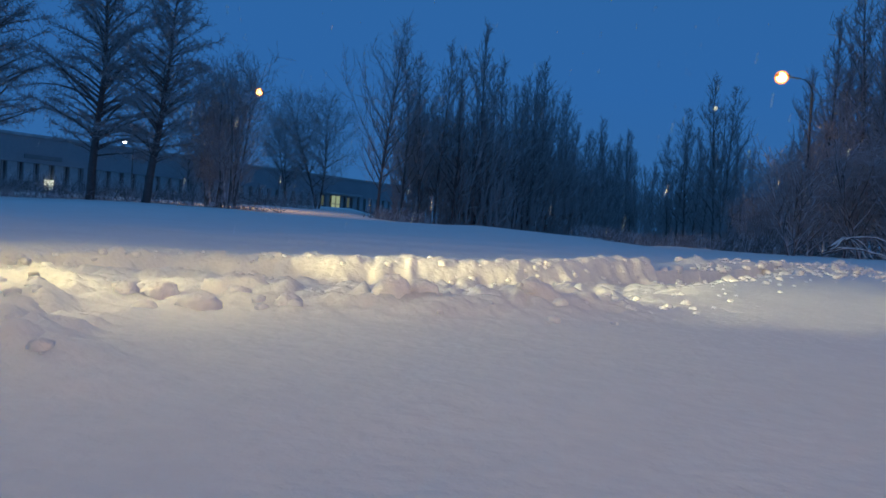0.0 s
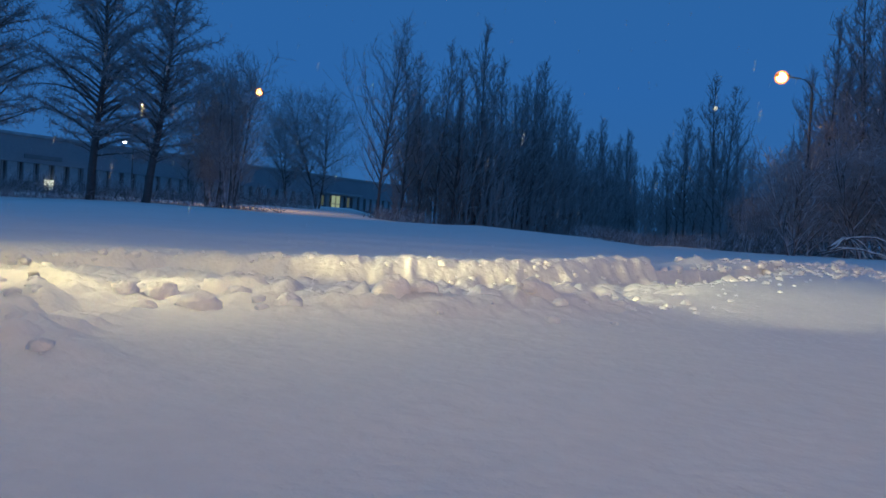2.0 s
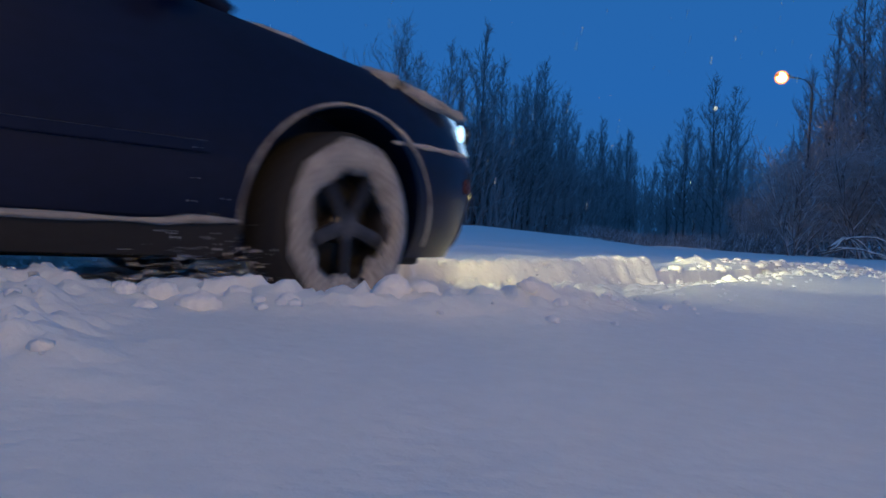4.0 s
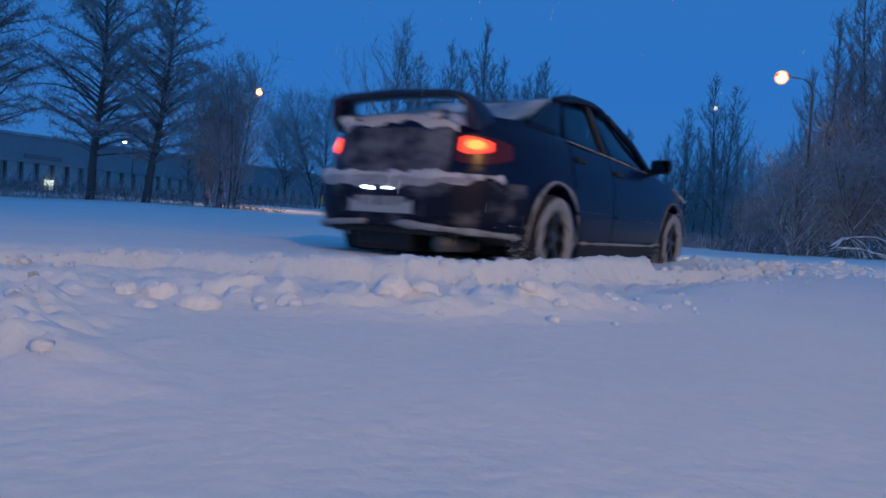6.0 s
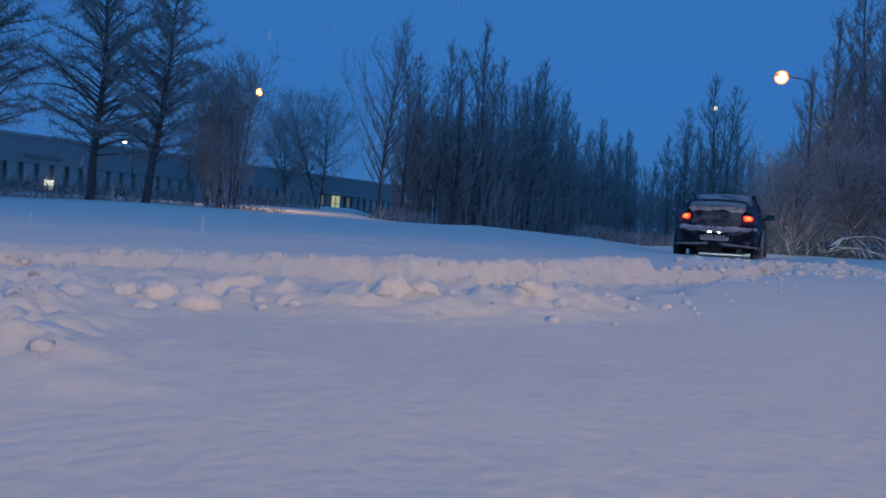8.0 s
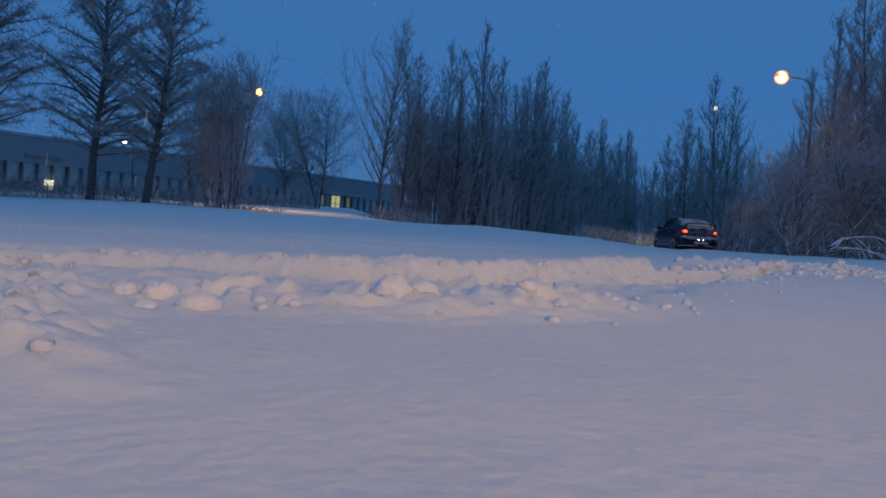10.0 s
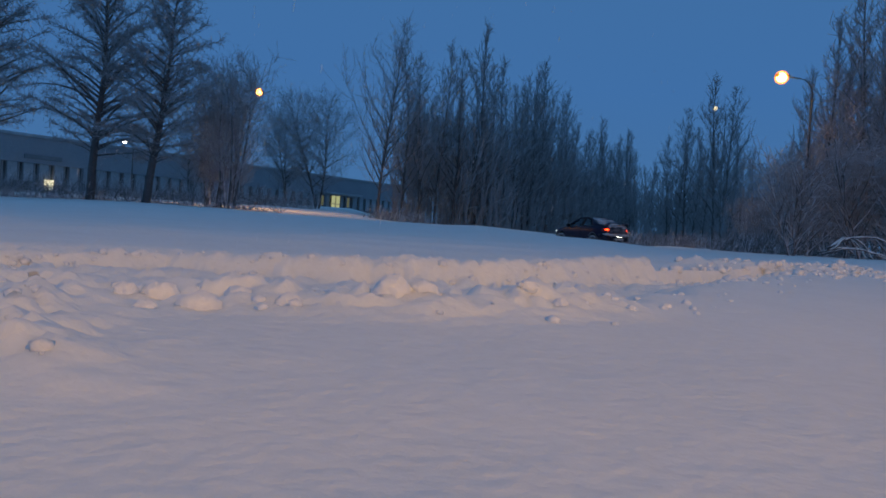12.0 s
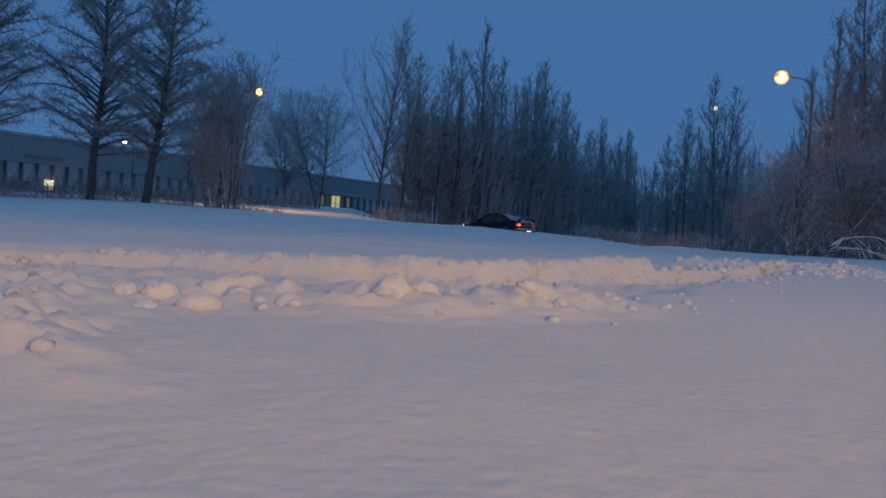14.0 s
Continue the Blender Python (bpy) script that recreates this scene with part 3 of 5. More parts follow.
def build_car():
    car = thing("car", "dark navy saloon car with a rear wing, dusted with snow", "car")
    part("body", build_body(), car)
    # bumpers, doors, lids as panels on the skin
    for side in (1, -1):
        for x0, x1 in ((-0.27, 0.80), (-1.02, -0.285)):
            def door_shape(u, v, x0=x0, x1=x1):
                low = 0.30
                if x0 < -1:
                    rx = -1.02 + 0.735 * u
                    d = (rx + AXLE) / 0.385
                    low = max(0.30, 0.322 + 0.39 * math.sqrt(max(0, 1 - d * d))) if abs(d) < 1 else 0.30
                return low + (belt(x0 + (x1 - x0) * u) - 0.035 - low) * v
            door = part("door", skin("door", s_at(x0), s_at(x1), 0.30, 0.885, PAINT, side, 0.006, 0.02, 18, 14, door_shape), car)
            hx = x0 + 0.13
            hz = belt(hx) - 0.125
            p = on_body(s_at(hx), hz, 0.012)
            part("door_handle", rounded_box("door_handle", (0.17, 0.03, 0.04), TRIM, 0.012, (p.x, side * p.y, hz)), door, "black plastic door handle")
            q0, q1 = on_body(s_at(x0 + 0.04), 0.50, 0.008), on_body(s_at(x1 - 0.04), 0.50, 0.008)
            part("rubbing_strip", rounded_box("rubbing_strip", (q1.x - q0.x, 0.018, 0.035), PAINT, 0.006, ((q0.x + q1.x) / 2, side * (q0.y + q1.y) / 2, 0.50)), door)
        sill = part("sill", skin("sill", s_at(-0.90), s_at(0.90), 0.19, 0.285, TRIM, side, 0.022, 0.04, 16, 3), car)
        part("snow_ledge", ledge_snow("snow_ledge", [(x, side * (half_width(0.28) + 0.025), 0.285 + 0.012 * (x > 0.7)) for x in np.linspace(-0.88, 0.88, 24)], 0.6, 0.018), sill, "thin ridge of dirty snow")
        # lamps
        tl = part("tail_light", skin("tail_light", 0.093, 0.170, 0.735, 0.885, TAIL_DIM, side, 0.008, 0.03, 22, 6, lambda u, v: 0.842 + (v - 0.5) * 0.185 * (1 - 0.5 * u ** 3) * (0.8 + 0.2 * min(1, u * 8))), car, "red tail light")
        part("lit_lens", skin("lit_lens", 0.098, 0.140, 0.80, 0.872, TAIL, side, 0.013, 0.01, 16, 5, lambda u, v: 0.868 + (v - 0.5) * 0.110 * (1 - 0.55 * u ** 3) * (0.7 + 0.3 * min(1, u * 6))), tl, "glowing red lens")
        part("lit_core", skin("lit_core", 0.105, 0.129, 0.80, 0.872, TAIL_CORE, side, 0.017, 0.006, 10, 5, lambda u, v: 0.872 + (v - 0.5) * 0.062 * math.sqrt(max(0.05, 1 - (2 * u - 1) ** 2))), tl, "bright orange-red core")
        hl = part("headlight", skin("headlight", 1 - 0.142, 1 - 0.078, 0.615, 0.755, LENS, side, 0.006, 0.008, 18, 8), car, "clear headlight lens")
        bulb = bmesh.new()
        bmesh.ops.create_circle(bulb, cap_ends=True, segments=24, radius=0.058, matrix=Matrix.Translation((1.86, side * 0.50, 0.660)) @ Matrix.Rotation(radians(92), 4, "Y") @ Matrix.Diagonal((0.36, 1, 1, 1)))
        bme = bpy.data.meshes.new("bulb")
        bulb.to_mesh(bme)
        bulb.free()
        bme.materials.append(BEAM)
        part("bulb", bme, hl, "bright warm white lamp")
        part("beam_shield", rounded_box("beam_shield", (0.005, 0.13, 0.070), TRIM, 0.001, (1.985, side * 0.50, 0.695)), hl)
        for off, wide in ((0.0725, 0.015), (-0.0925, 0.055)):
            part("beam_shield", rounded_box("beam_shield", (0.005, wide, 0.15), TRIM, 0.001, (1.985, side * (0.50 + off), 0.660)), hl)
        part("beam_shield", rounded_box("beam_shield", (0.005, 0.13, 0.040), TRIM, 0.001, (1.985, side * 0.50, 0.605)), hl)
        # small disc added to spill light sideways; the dark cup limits its angle
        bulb = bmesh.new()
        bmesh.ops.create_circle(bulb, cap_ends=True, segments=16, radius=0.018, matrix=Matrix.Translation((1.976, side * 0.600, 0.699)) @ Matrix.Rotation(radians(93), 4, "Y"))
        bme = bpy.data.meshes.new("spill_disc")
        bulb.to_mesh(bme)
        bulb.free()
        bme.materials.append(SPILL)
        part("spill_disc", bme, hl, "added disc for the headlight's wide spill")
        cup = lathe("spill_cup", [(0.019, -0.02), (0.036, -0.003), (0.038, -0.003), (0.024, -0.022)], TRIM, 20)
        part("spill_cup", cup, hl).matrix_basis = pose(1.980, side * 0.600, 0.698, 0, 0, -90)
        p = on_body(1 - 0.134, 0.69, 0.008)
        core = lathe("side_reflector", [(0.0005, -0.012), (0.024, -0.010), (0.036, 0.0), (0.024, 0.010), (0.0005, 0.012)], COOL_CORE, 20)
        part("side_reflector", core, hl, "blue-white glowing reflector").matrix_basis = pose(p.x, side * p.y, 0.69, 0, 0, 90 + side * 52)
        # driving lamp let into the bumper's corner, amber indicator beside it
        fogl = part("fog_light", skin("fog_light", 1 - 0.122, 1 - 0.076, 0.245, 0.545, TRIM, side, 0.004, 0.03, 14, 8), car, "tall driving lamp in a black housing")
        for low, high, s0, s1 in ((0.425, 0.500, 0.108, 0.092), (0.290, 0.405, 0.104, 0.084)):
            part("lens", skin("lens", 1 - s0, 1 - s1, low, high, FOG, side, 0.007, 0.006, 12, 8, lambda u, v, a=low, b=high: (a + b) / 2 + (v - 0.5) * (b - a) * (1 - 0.35 * (2 * u - 1) ** 4)), fogl, "bright yellow lens")
        part("indicator", skin("indicator", 1 - 0.141, 1 - 0.128, 0.455, 0.515, AMBER, side, 0.006, 0.02, 12, 6, lambda u, v: 0.485 + (v - 0.5) * 0.060 * (1 - (2 * u - 1) ** 6 * 0.5)), car, "amber indicator lens")
        part("belt_snow", ledge_snow("belt_snow", [(x, side * (0.765 - 0.03 * max(0, x - 0.3) - 0.02 * max(0, -x)), belt(x) - 0.005) for x in np.linspace(-1.02, 0.70, 26)], 0.5, 0.013), car, "thin snow along the window ledge")
        # mirror
        mir = part("wing_mirror", rounded_box("wing_mirror", (0.11, 0.19, 0.125), TRIM, 0.05, (0.64, side * 0.89, 0.985), None, 4), car, "black door mirror")
        part("mirror_stalk", rounded_box("mirror_stalk", (0.08, 0.12, 0.05), TRIM, 0.015, (0.66, side * 0.79, 0.94)), mir)
        part("mirror_glass", rounded_box("mirror_glass", (0.006, 0.16, 0.10), material("mirror_glass", (0.09, 0.095, 0.10), 0.10, 1.0, vary=0.02), 0.002, (0.583, side * 0.90, 0.985)), mir)
        # cabin sides
        y0, y1 = 0.745, 0.565
        A0, A1 = (0.86, y0 - 0.02, 0.905), (0.11, y1, 1.345)
        B0, B1 = (-0.20, y0, 0.965), (-0.28, y1 + 0.01, 1.39)
        B2, B3 = (-0.29, y0, 0.97), (-0.36, y1 + 0.01, 1.39)
        C0, C1 = (-1.06, y0 - 0.025, 1.02), (-0.78, y1, 1.355)
        D0, D1 = (-1.50, y0 - 0.075, 1.06), (-0.86, y1 - 0.01, 1.345)

        def flip(*pts):
            pts = [(x, side * y, z) for x, y, z in pts]
            return pts if side < 0 else [pts[1], pts[0], pts[3], pts[2]]
        part("window", slab("window", flip((-0.20, y0 - 0.01, 0.965), (0.74, y0 - 0.02, 0.922), (0.09, y1 - 0.005, 1.325), (-0.28, y1, 1.36)), 0.006, GLASS, 0.012), car, "dark side window")
        part("window", slab("window", flip((-1.02, y0 - 0.032, 1.02), (-0.29, y0 - 0.01, 0.97), (-0.36, y1, 1.365), (-0.76, y1 - 0.012, 1.335)), 0.006, GLASS, 0.012), car, "dark side window")
        part("pillar", mesh_of("pillar", *bent_tube([A0, tuple((Vector(A0) + Vector(A1)) / 2 + Vector((0.02, 0.008, 0.025))), A1], [0.035, 0.032, 0.03], 8), PAINT), car).matrix_basis = Matrix.Identity(4) if side > 0 else Matrix.Diagonal((1, -1, 1, 1))
        part("pillar", slab("pillar", flip(B2, B0, B1, B3), 0.03, TRIM, 0.012), car)
        part("pillar", slab("pillar", flip(D0, C0, C1, D1), 0.05, PAINT, 0.02), car)
        part("roof_rail", mesh_of("roof_rail", *bent_tube([(x, side * (0.572 + 0.01 * (1 - ((x + 0.3) / 0.55) ** 2)), z) for x, z in ((0.12, 1.338), (-0.06, 1.372), (-0.3, 1.395), (-0.6, 1.388), (-0.80, 1.355), (-0.9, 1.325))], [0.026] * 6, 8), PAINT), car)
    # glass fore and aft, roof
    part("windscreen", slab("windscreen", [(0.88, 0.70, 0.915), (0.88, -0.70, 0.915), (0.12, -0.54, 1.345), (0.12, 0.54, 1.345)], 0.006, GLASS, -0.0), car, "raked windscreen")
    part("rear_window", slab("rear_window", [(-1.44, -0.63, 1.085), (-1.44, 0.63, 1.085), (-0.86, 0.54, 1.345), (-0.86, -0.54, 1.345)], 0.006, snow_topped(material("snowy_glass", (0.02, 0.025, 0.03), 0.12, vary=0.1), low=0.55, high=1.25, scale=3), 0.02), car, "rear window half covered with snow")
    roof_v, roof_f, nx, ny = [], [], 14, 10
    for layer in (0, -0.03):
        for i in range(nx + 1):
            for j in range(ny + 1):
                x, y = 0.13 - 1.01 * i / nx, -0.57 + 1.14 * j / ny
                roof_v.append((x, y, 1.410 - 0.062 * ((x + 0.36) / 0.50) ** 2 * (1.0 if x > -0.36 else 1.0) - 0.035 * (y / 0.57) ** 2 + layer))
    w, m = ny + 1, (nx + 1) * (ny + 1)
    for i in range(nx):
        for j in range(ny):
            k = i * w + j
            roof_f += [(k, k + 1, k + w + 1, k + w), (m + k, m + k + w, m + k + w + 1, m + k + 1)]
    part("roof", mesh_of("roof", roof_v, roof_f, snow_topped(material("snowy_roof_paint", (0.004, 0.006, 0.022), 0.35, vary=0.3, coat=0.4), low=0.75, high=1.35, scale=5)), car, "navy roof with thin snow")
    # tail
    part("rear_bumper", skin("rear_bumper", 0.0, 0.20, 0.335, 0.645, PAINT_SPLASHED, 1, 0.010, 0.03, 26, 10), car)
    part("rear_bumper", skin("rear_bumper", 0.0, 0.20, 0.335, 0.645, PAINT_SPLASHED, -1, 0.010, 0.03, 26, 10), car)
    part("rear_valance", rounded_box("rear_valance", (0.12, 1.05, 0.10), TRIM, 0.03, (-2.00, 0, 0.33)), car)
    for side in (1, -1):
        part("snow_ledge", ledge_snow("snow_ledge", [tuple(Vector(on_body(s, 0.655, -0.04)) * 1) if side > 0 else (on_body(s, 0.655, -0.04).x, -on_body(s, 0.655, -0.04).y, 0.655) for s in np.linspace(0.0, 0.165, 22)], 0.62, 0.062, SOFT), car, "snow lying along the bumper's top")
        part("snow_ledge", ledge_snow("snow_ledge", [(on_body(s, 0.36, 0.02).x, side * on_body(s, 0.36, 0.02).y, 0.36 - 0.06 * (s / 0.19)) for s in np.linspace(0.02, 0.19, 22)], 1.0, 0.020), car, "dirty snow caked low on the bumper")
    for side in (1, -1):
        film = skin("snow_film", 0.0, 0.150, 0.585, 0.70, SLUSH, side, 0.016, 0.02, 40, 6, lambda u, v: 0.685 - (1 - v) * (0.045 + 0.055 * (1 - u) + 0.06 * noise.noise((u * 4.0, side * 3.1, 0.7)) + 0.010 * noise.noise((u * 13.0, side * 1.7, 2.2))))
        part("snow_film", film, car, "soft dirty snow clinging over the bumper")
    part("boot_lid", skin("boot_lid", 0.0, 0.088, 0.66, 1.05, PAINT_DUSTED, 1, 0.004, 0.02, 10, 8), car)
    part("boot_lid", skin("boot_lid", 0.0, 0.088, 0.66, 1.05, PAINT_DUSTED, -1, 0.004, 0.02, 10, 8), car)
    part("snow_ledge", ledge_snow("snow_ledge", [(-1.93 + 0.03 * math.cos(y * 3), y, 1.072 - 0.06 * (y / 0.6) ** 2) for y in np.linspace(-0.55, 0.55, 26)], 0.40, 0.085, SOFT), car, "soft snow on the boot's edge")
    for side in (1, -1):
        drift = skin("snow_drift", 0.0, 0.094, 0.97, 1.075, SOFT, side, 0.022, 0.05, 30, 6, lambda u, v: 1.078 - 0.03 * u * u - (1 - v) * (0.060 + 0.035 * u + 0.060 * noise.noise((u * 3.1, side * 2.3, 4.2)) + 0.018 * noise.noise((u * 11.0, side * 1.1, 6.0))))
        part("snow_drift", drift, car, "thick soft snow hanging over the boot's edge")
    plate = part("number_plate", rounded_box("number_plate", (0.012, 0.52, 0.145), PLATE, 0.004, (-2.157, 0.0, 0.485)), car, "pale snowy number plate")
    for k, (dy, wd) in enumerate(((-0.17, 0.05), (-0.10, 0.05), (-0.03, 0.05), (0.05, 0.045), (0.11, 0.045), (0.17, 0.045))):
        part("bar", rounded_box("bar", (0.004, wd, 0.07), GREY_BAR, 0.001, (-2.165, dy, 0.485)), plate, "dark bar")
    for dy, high in ((-0.07, 0.005), (0.10, 0.018)):
        part("plate_light", rounded_box("plate_light", (0.02, 0.062, high), PLATE_LAMP, 0.004, (-2.17, dy, 0.572)), car, "small white plate light")
    part("plate_recess", rounded_box("plate_recess", (0.03, 0.70, 0.20), TRIM, 0.01, (-2.142, 0.0, 0.50)), car)
    # rear wing: a blade on two swept uprights
    blade_v, blade_f = [], []
    prof = [(-0.12, 0.0), (-0.07, 0.022), (0.03, 0.030), (0.12, 0.006), (0.12, -0.008), (0.0, -0.020), (-0.12, -0.012)]
    path = [(-0.55, 0.97, 0.22), (-0.565, 1.05, 0.17), (-0.555, 1.12, 0.09), (-0.51, 1.165, 0.03), (-0.42, 1.185, 0.01), (0.0, 1.20, 0.0), (0.42, 1.185, 0.01), (0.51, 1.165, 0.03), (0.555, 1.12, 0.09), (0.565, 1.05, 0.17), (0.55, 0.97, 0.22)]
    for i, (y, z, fx) in enumerate(path):
        a, b = path[max(i - 1, 0)], path[min(i + 1, len(path) - 1)]
        ty, tz = b[0] - a[0], b[1] - a[1]
        mm = math.hypot(ty, tz)
        ny_, nz_ = -tz / mm, ty / mm
        k = 1.6 if i in (0, 1, len(path) - 1, len(path) - 2) else 1.0
        for px, pt in prof:
            blade_v.append((-2.02 + fx + px * k * 1.1, y + ny_ * pt, z + nz_ * pt))
    k = len(prof)
    for i in range(len(path) - 1):
        for j in range(k):
            a, b = i * k + j, i * k + (j + 1) % k
            blade_f.append((a, b, b + k, a + k))
    part("rear_wing", mesh_of("rear_wing", blade_v, blade_f, snow_topped(material("wing_paint", (0.012, 0.016, 0.04), 0.35, vary=0.3), low=1.05, high=1.3)), car, "tall dark rear wing")
    # nose
    part("grille", skin("grille", 1 - 0.07, 1.0, 0.60, 0.69, TRIM, 1, 0.006, 0.02, 8, 3), car, "black grille")
    part("grille", skin("grille", 1 - 0.07, 1.0, 0.60, 0.69, TRIM, -1, 0.006, 0.02, 8, 3), car, "black grille")
    part("air_intake", rounded_box("air_intake", (0.04, 0.70, 0.15), TRIM, 0.02, (2.125, 0, 0.36)), car)
    part("bonnet_scoop", rounded_box("bonnet_scoop", (0.38, 0.62, 0.07), PAINT, 0.03, (1.05, 0, 0.915)), car)
    part("bonnet_snow", ledge_snow("bonnet_snow", [(x, 0.5 - 0.3 * (x - 1.0), deck(x, 0.5) + 0.004) for x in np.linspace(0.9, 1.9, 16)], 0.25, 0.10), car, "thin snow on the bonnet")
    part("bonnet_snow", ledge_snow("bonnet_snow", [(x, -0.74, deck(x, 0.74) - 0.005) for x in np.linspace(0.85, 1.85, 22)], 0.7, 0.03), car, "thin snow on the bonnet")
    for side in (1, -1):
        part("snow_ledge", ledge_snow("snow_ledge", [(on_body(s, 0.60, -0.01).x, side * on_body(s, 0.60, -0.01).y, 0.602) for s in np.linspace(0.775, 0.872, 34)], 0.42, 0.021, SLUSH), car, "ragged snow lying on the bumper's seam")
    # under and inside
    part("undertray", rounded_box("undertray", (3.2, 1.05, 0.10), TRIM, 0.02, (0.25, 0, 0.21)), car)
    part("exhaust", mesh_of("exhaust", *bent_tube([(-1.7, -0.45, 0.235), (-2.12, -0.45, 0.235)], [0.045, 0.05], 14), METAL), car)
    part("rear_box", rounded_box("rear_box", (0.5, 0.5, 0.17), TRIM, 0.04, (-1.75, 0.1, 0.25)), car)
    part("dashboard", rounded_box("dashboard", (0.40, 1.30, 0.10), CABIN, 0.03, (0.62, 0, 0.93)), car)
    for sx, n in ((0.02, 2), (-0.66, 2)):
        for sy in (0.36, -0.36):
            part("seat_back", rounded_box("seat_back", (0.14, 0.46, 0.36), CABIN, 0.05, (sx - 0.12, sy, 0.99 if sx < -0.5 else 1.02), None, 3), car)
            part("head_rest", rounded_box("head_rest", (0.08, 0.24, 0.15), CABIN, 0.03, (sx - 0.16, sy, 1.17 if sx < -0.5 else 1.25), None, 3), car)
    # loose snow thrown up behind the wheels
    rng = np.random.default_rng(33)
    for sx, side, n, reach in ((1, -1, 900, 0.65), (1, 1, 400, 0.55), (-1, -1, 800, 0.70)):
        vs, fs = [], []
        octa = np.array([(1, 0, 0), (-1, 0, 0), (0, 1, 0), (0, -1, 0), (0, 0, 1), (0, 0, -1)], float)
        tri = [(0, 2, 4), (2, 1, 4), (1, 3, 4), (3, 0, 4), (2, 0, 5), (1, 2, 5), (3, 1, 5), (0, 3, 5)]
        for k in range(n):
            f = rng.random() ** 1.5
            px = sx * AXLE - 0.22 - reach * f
            py = side * (0.74 + 0.30 * f * rng.random() + rng.normal(0, 0.05))
            pz = 0.04 + abs(rng.normal(0, 0.06 + 0.08 * math.sin(math.pi * min(1, f * 1.3))))
            vs.append(octa * (rng.gamma(2.0, 0.0010) + 0.0007) * rng.uniform(0.6, 1.4, (1, 3)) + np.array([px, py, pz]))
            fs += [[i + 6 * k for i in t] for t in tri]
        part("snow_spray", mesh_of("snow_spray", np.concatenate(vs), fs, FLAKE, False), car, "loose snow thrown up by the wheel")["kind"] = "stuff"
    tyre, rim, disc, snow = wheel_meshes()
    wheels = []
    for sx in (-1, 1):
        for side in (1, -1):
            part("arch_snow", arch_snow(sx, side), car, "snow caked round the wheel arch")
            wheel = part("wheel", None, car)
            for nm, me in (("tyre", tyre), ("rim", rim), ("brake_disc", disc), ("packed_snow", snow)):
                o = part(nm, me, wheel, {"tyre": "black winter tyre", "packed_snow": "snow packed in the wheel"}.get(nm, ""))
                if side > 0:
                    o.matrix_basis = Matrix.Rotation(math.pi, 4, "Z")
            wheels.append((wheel, sx, side))
    return car, wheels


car, wheels = build_car()


# ---- trees ----
def limb(segs, rng, start, direction, length, r0, r1, steps, sag, wander):
    """Adds a bending limb and returns its points with directions."""
    p, d = np.array(start, float), np.array(direction, float)
    d /= np.linalg.norm(d)
    pts = [(p.copy(), d.copy(), r0)]
    for i in range(steps):
        d = d + rng.normal(0, wander, 3) + np.array([0, 0, sag])
        d /= np.linalg.norm(d)
        q = p + d * length / steps
        ra, rb = r0 + (r1 - r0) * i / steps, r0 + (r1 - r0) * (i + 1) / steps
        segs.append((*p, ra, *q, rb))
        p = q
        pts.append((p.copy(), d.copy(), rb))
    return pts


def twigs_on(segs, rng, pts, count, length, r, lift, spread=1.0, sub=2):
    for _ in range(count):
        i = rng.integers(1, len(pts))
        p, d, _r = pts[i]
        p = p - d * rng.random() * np.linalg.norm(pts[i][0] - pts[i - 1][0])
        side = rng.normal(0, spread, 3)
        side -= d * side.dot(d)
        v = d * 0.7 + side * 0.6 + np.array([0, 0, lift])
        L = length * rng.uniform(0.5, 1.3)
        tp = limb(segs, rng, p, v, L, r, r * 0.5, 2, lift * 0.25, 0.15)
        for _k in range(sub):
            q, e, _ = tp[rng.integers(1, 3)]
            limb(segs, rng, q, e + rng.normal(0, 0.6, 3), L * 0.5, r * 0.7, r * 0.4, 1, 0, 0.1)


def conifer_form(h, seed, lean=0.0, reach=0.36, low=0.2):
    """A larch: one stem with tiers of long limbs that rise, then level out in dense feathery plates."""
    rng = np.random.default_rng(seed)
    trunk, crown = [], []
    stem = limb(trunk, rng, (0, 0, -0.3), (lean, 0, 1), h, h * 0.019, 0.02, 22, 0.006, 0.022)
    n = 118
    for k in range(n):
        f = low + (0.99 - low) * (k / n)
        i = min(int(f * 22), 21)
        p, d, r = stem[i]
        p = p + d * (f * 22 - i) * h / 22
        a = k * 2.4 + rng.normal(0, 0.5)
        L = h * reach * (1 - f) ** 0.62 * rng.uniform(0.5, 1.1) * min(1.0, 0.62 + (f - low) * 3) + 0.3
        rise = 0.58 + 0.5 * f + rng.normal(0, 0.15)
        pts = limb(trunk, rng, p, (math.cos(a), math.sin(a), rise), L, max(0.020, L * 0.017), 0.010, 6, -0.065, 0.08)
        for _ in range(int(9 + L * 11)):
            j = 1 + min(5, int(6 * rng.random() ** 0.6))
            q, e, _r = pts[j]
            q = q - e * rng.random() * L / 6
            side = rng.normal(0, 1, 3) * np.array([1, 1, 0.75])
            spray = limb(crown, rng, q, e * 0.6 + side * 0.7, (0.26 + 0.10 * L) * rng.uniform(0.4, 1.2), 0.0108, 0.0072, 2, 0.0, 0.25)
            for _k in range(3):
                t, g, _r = spray[rng.integers(0, 3)]
                limb(crown, rng, t, g + rng.normal(0, 0.9, 3), rng.uniform(0.10, 0.30), 0.0115, 0.0072, 1, 0, 0.1)
    return trunk, crown


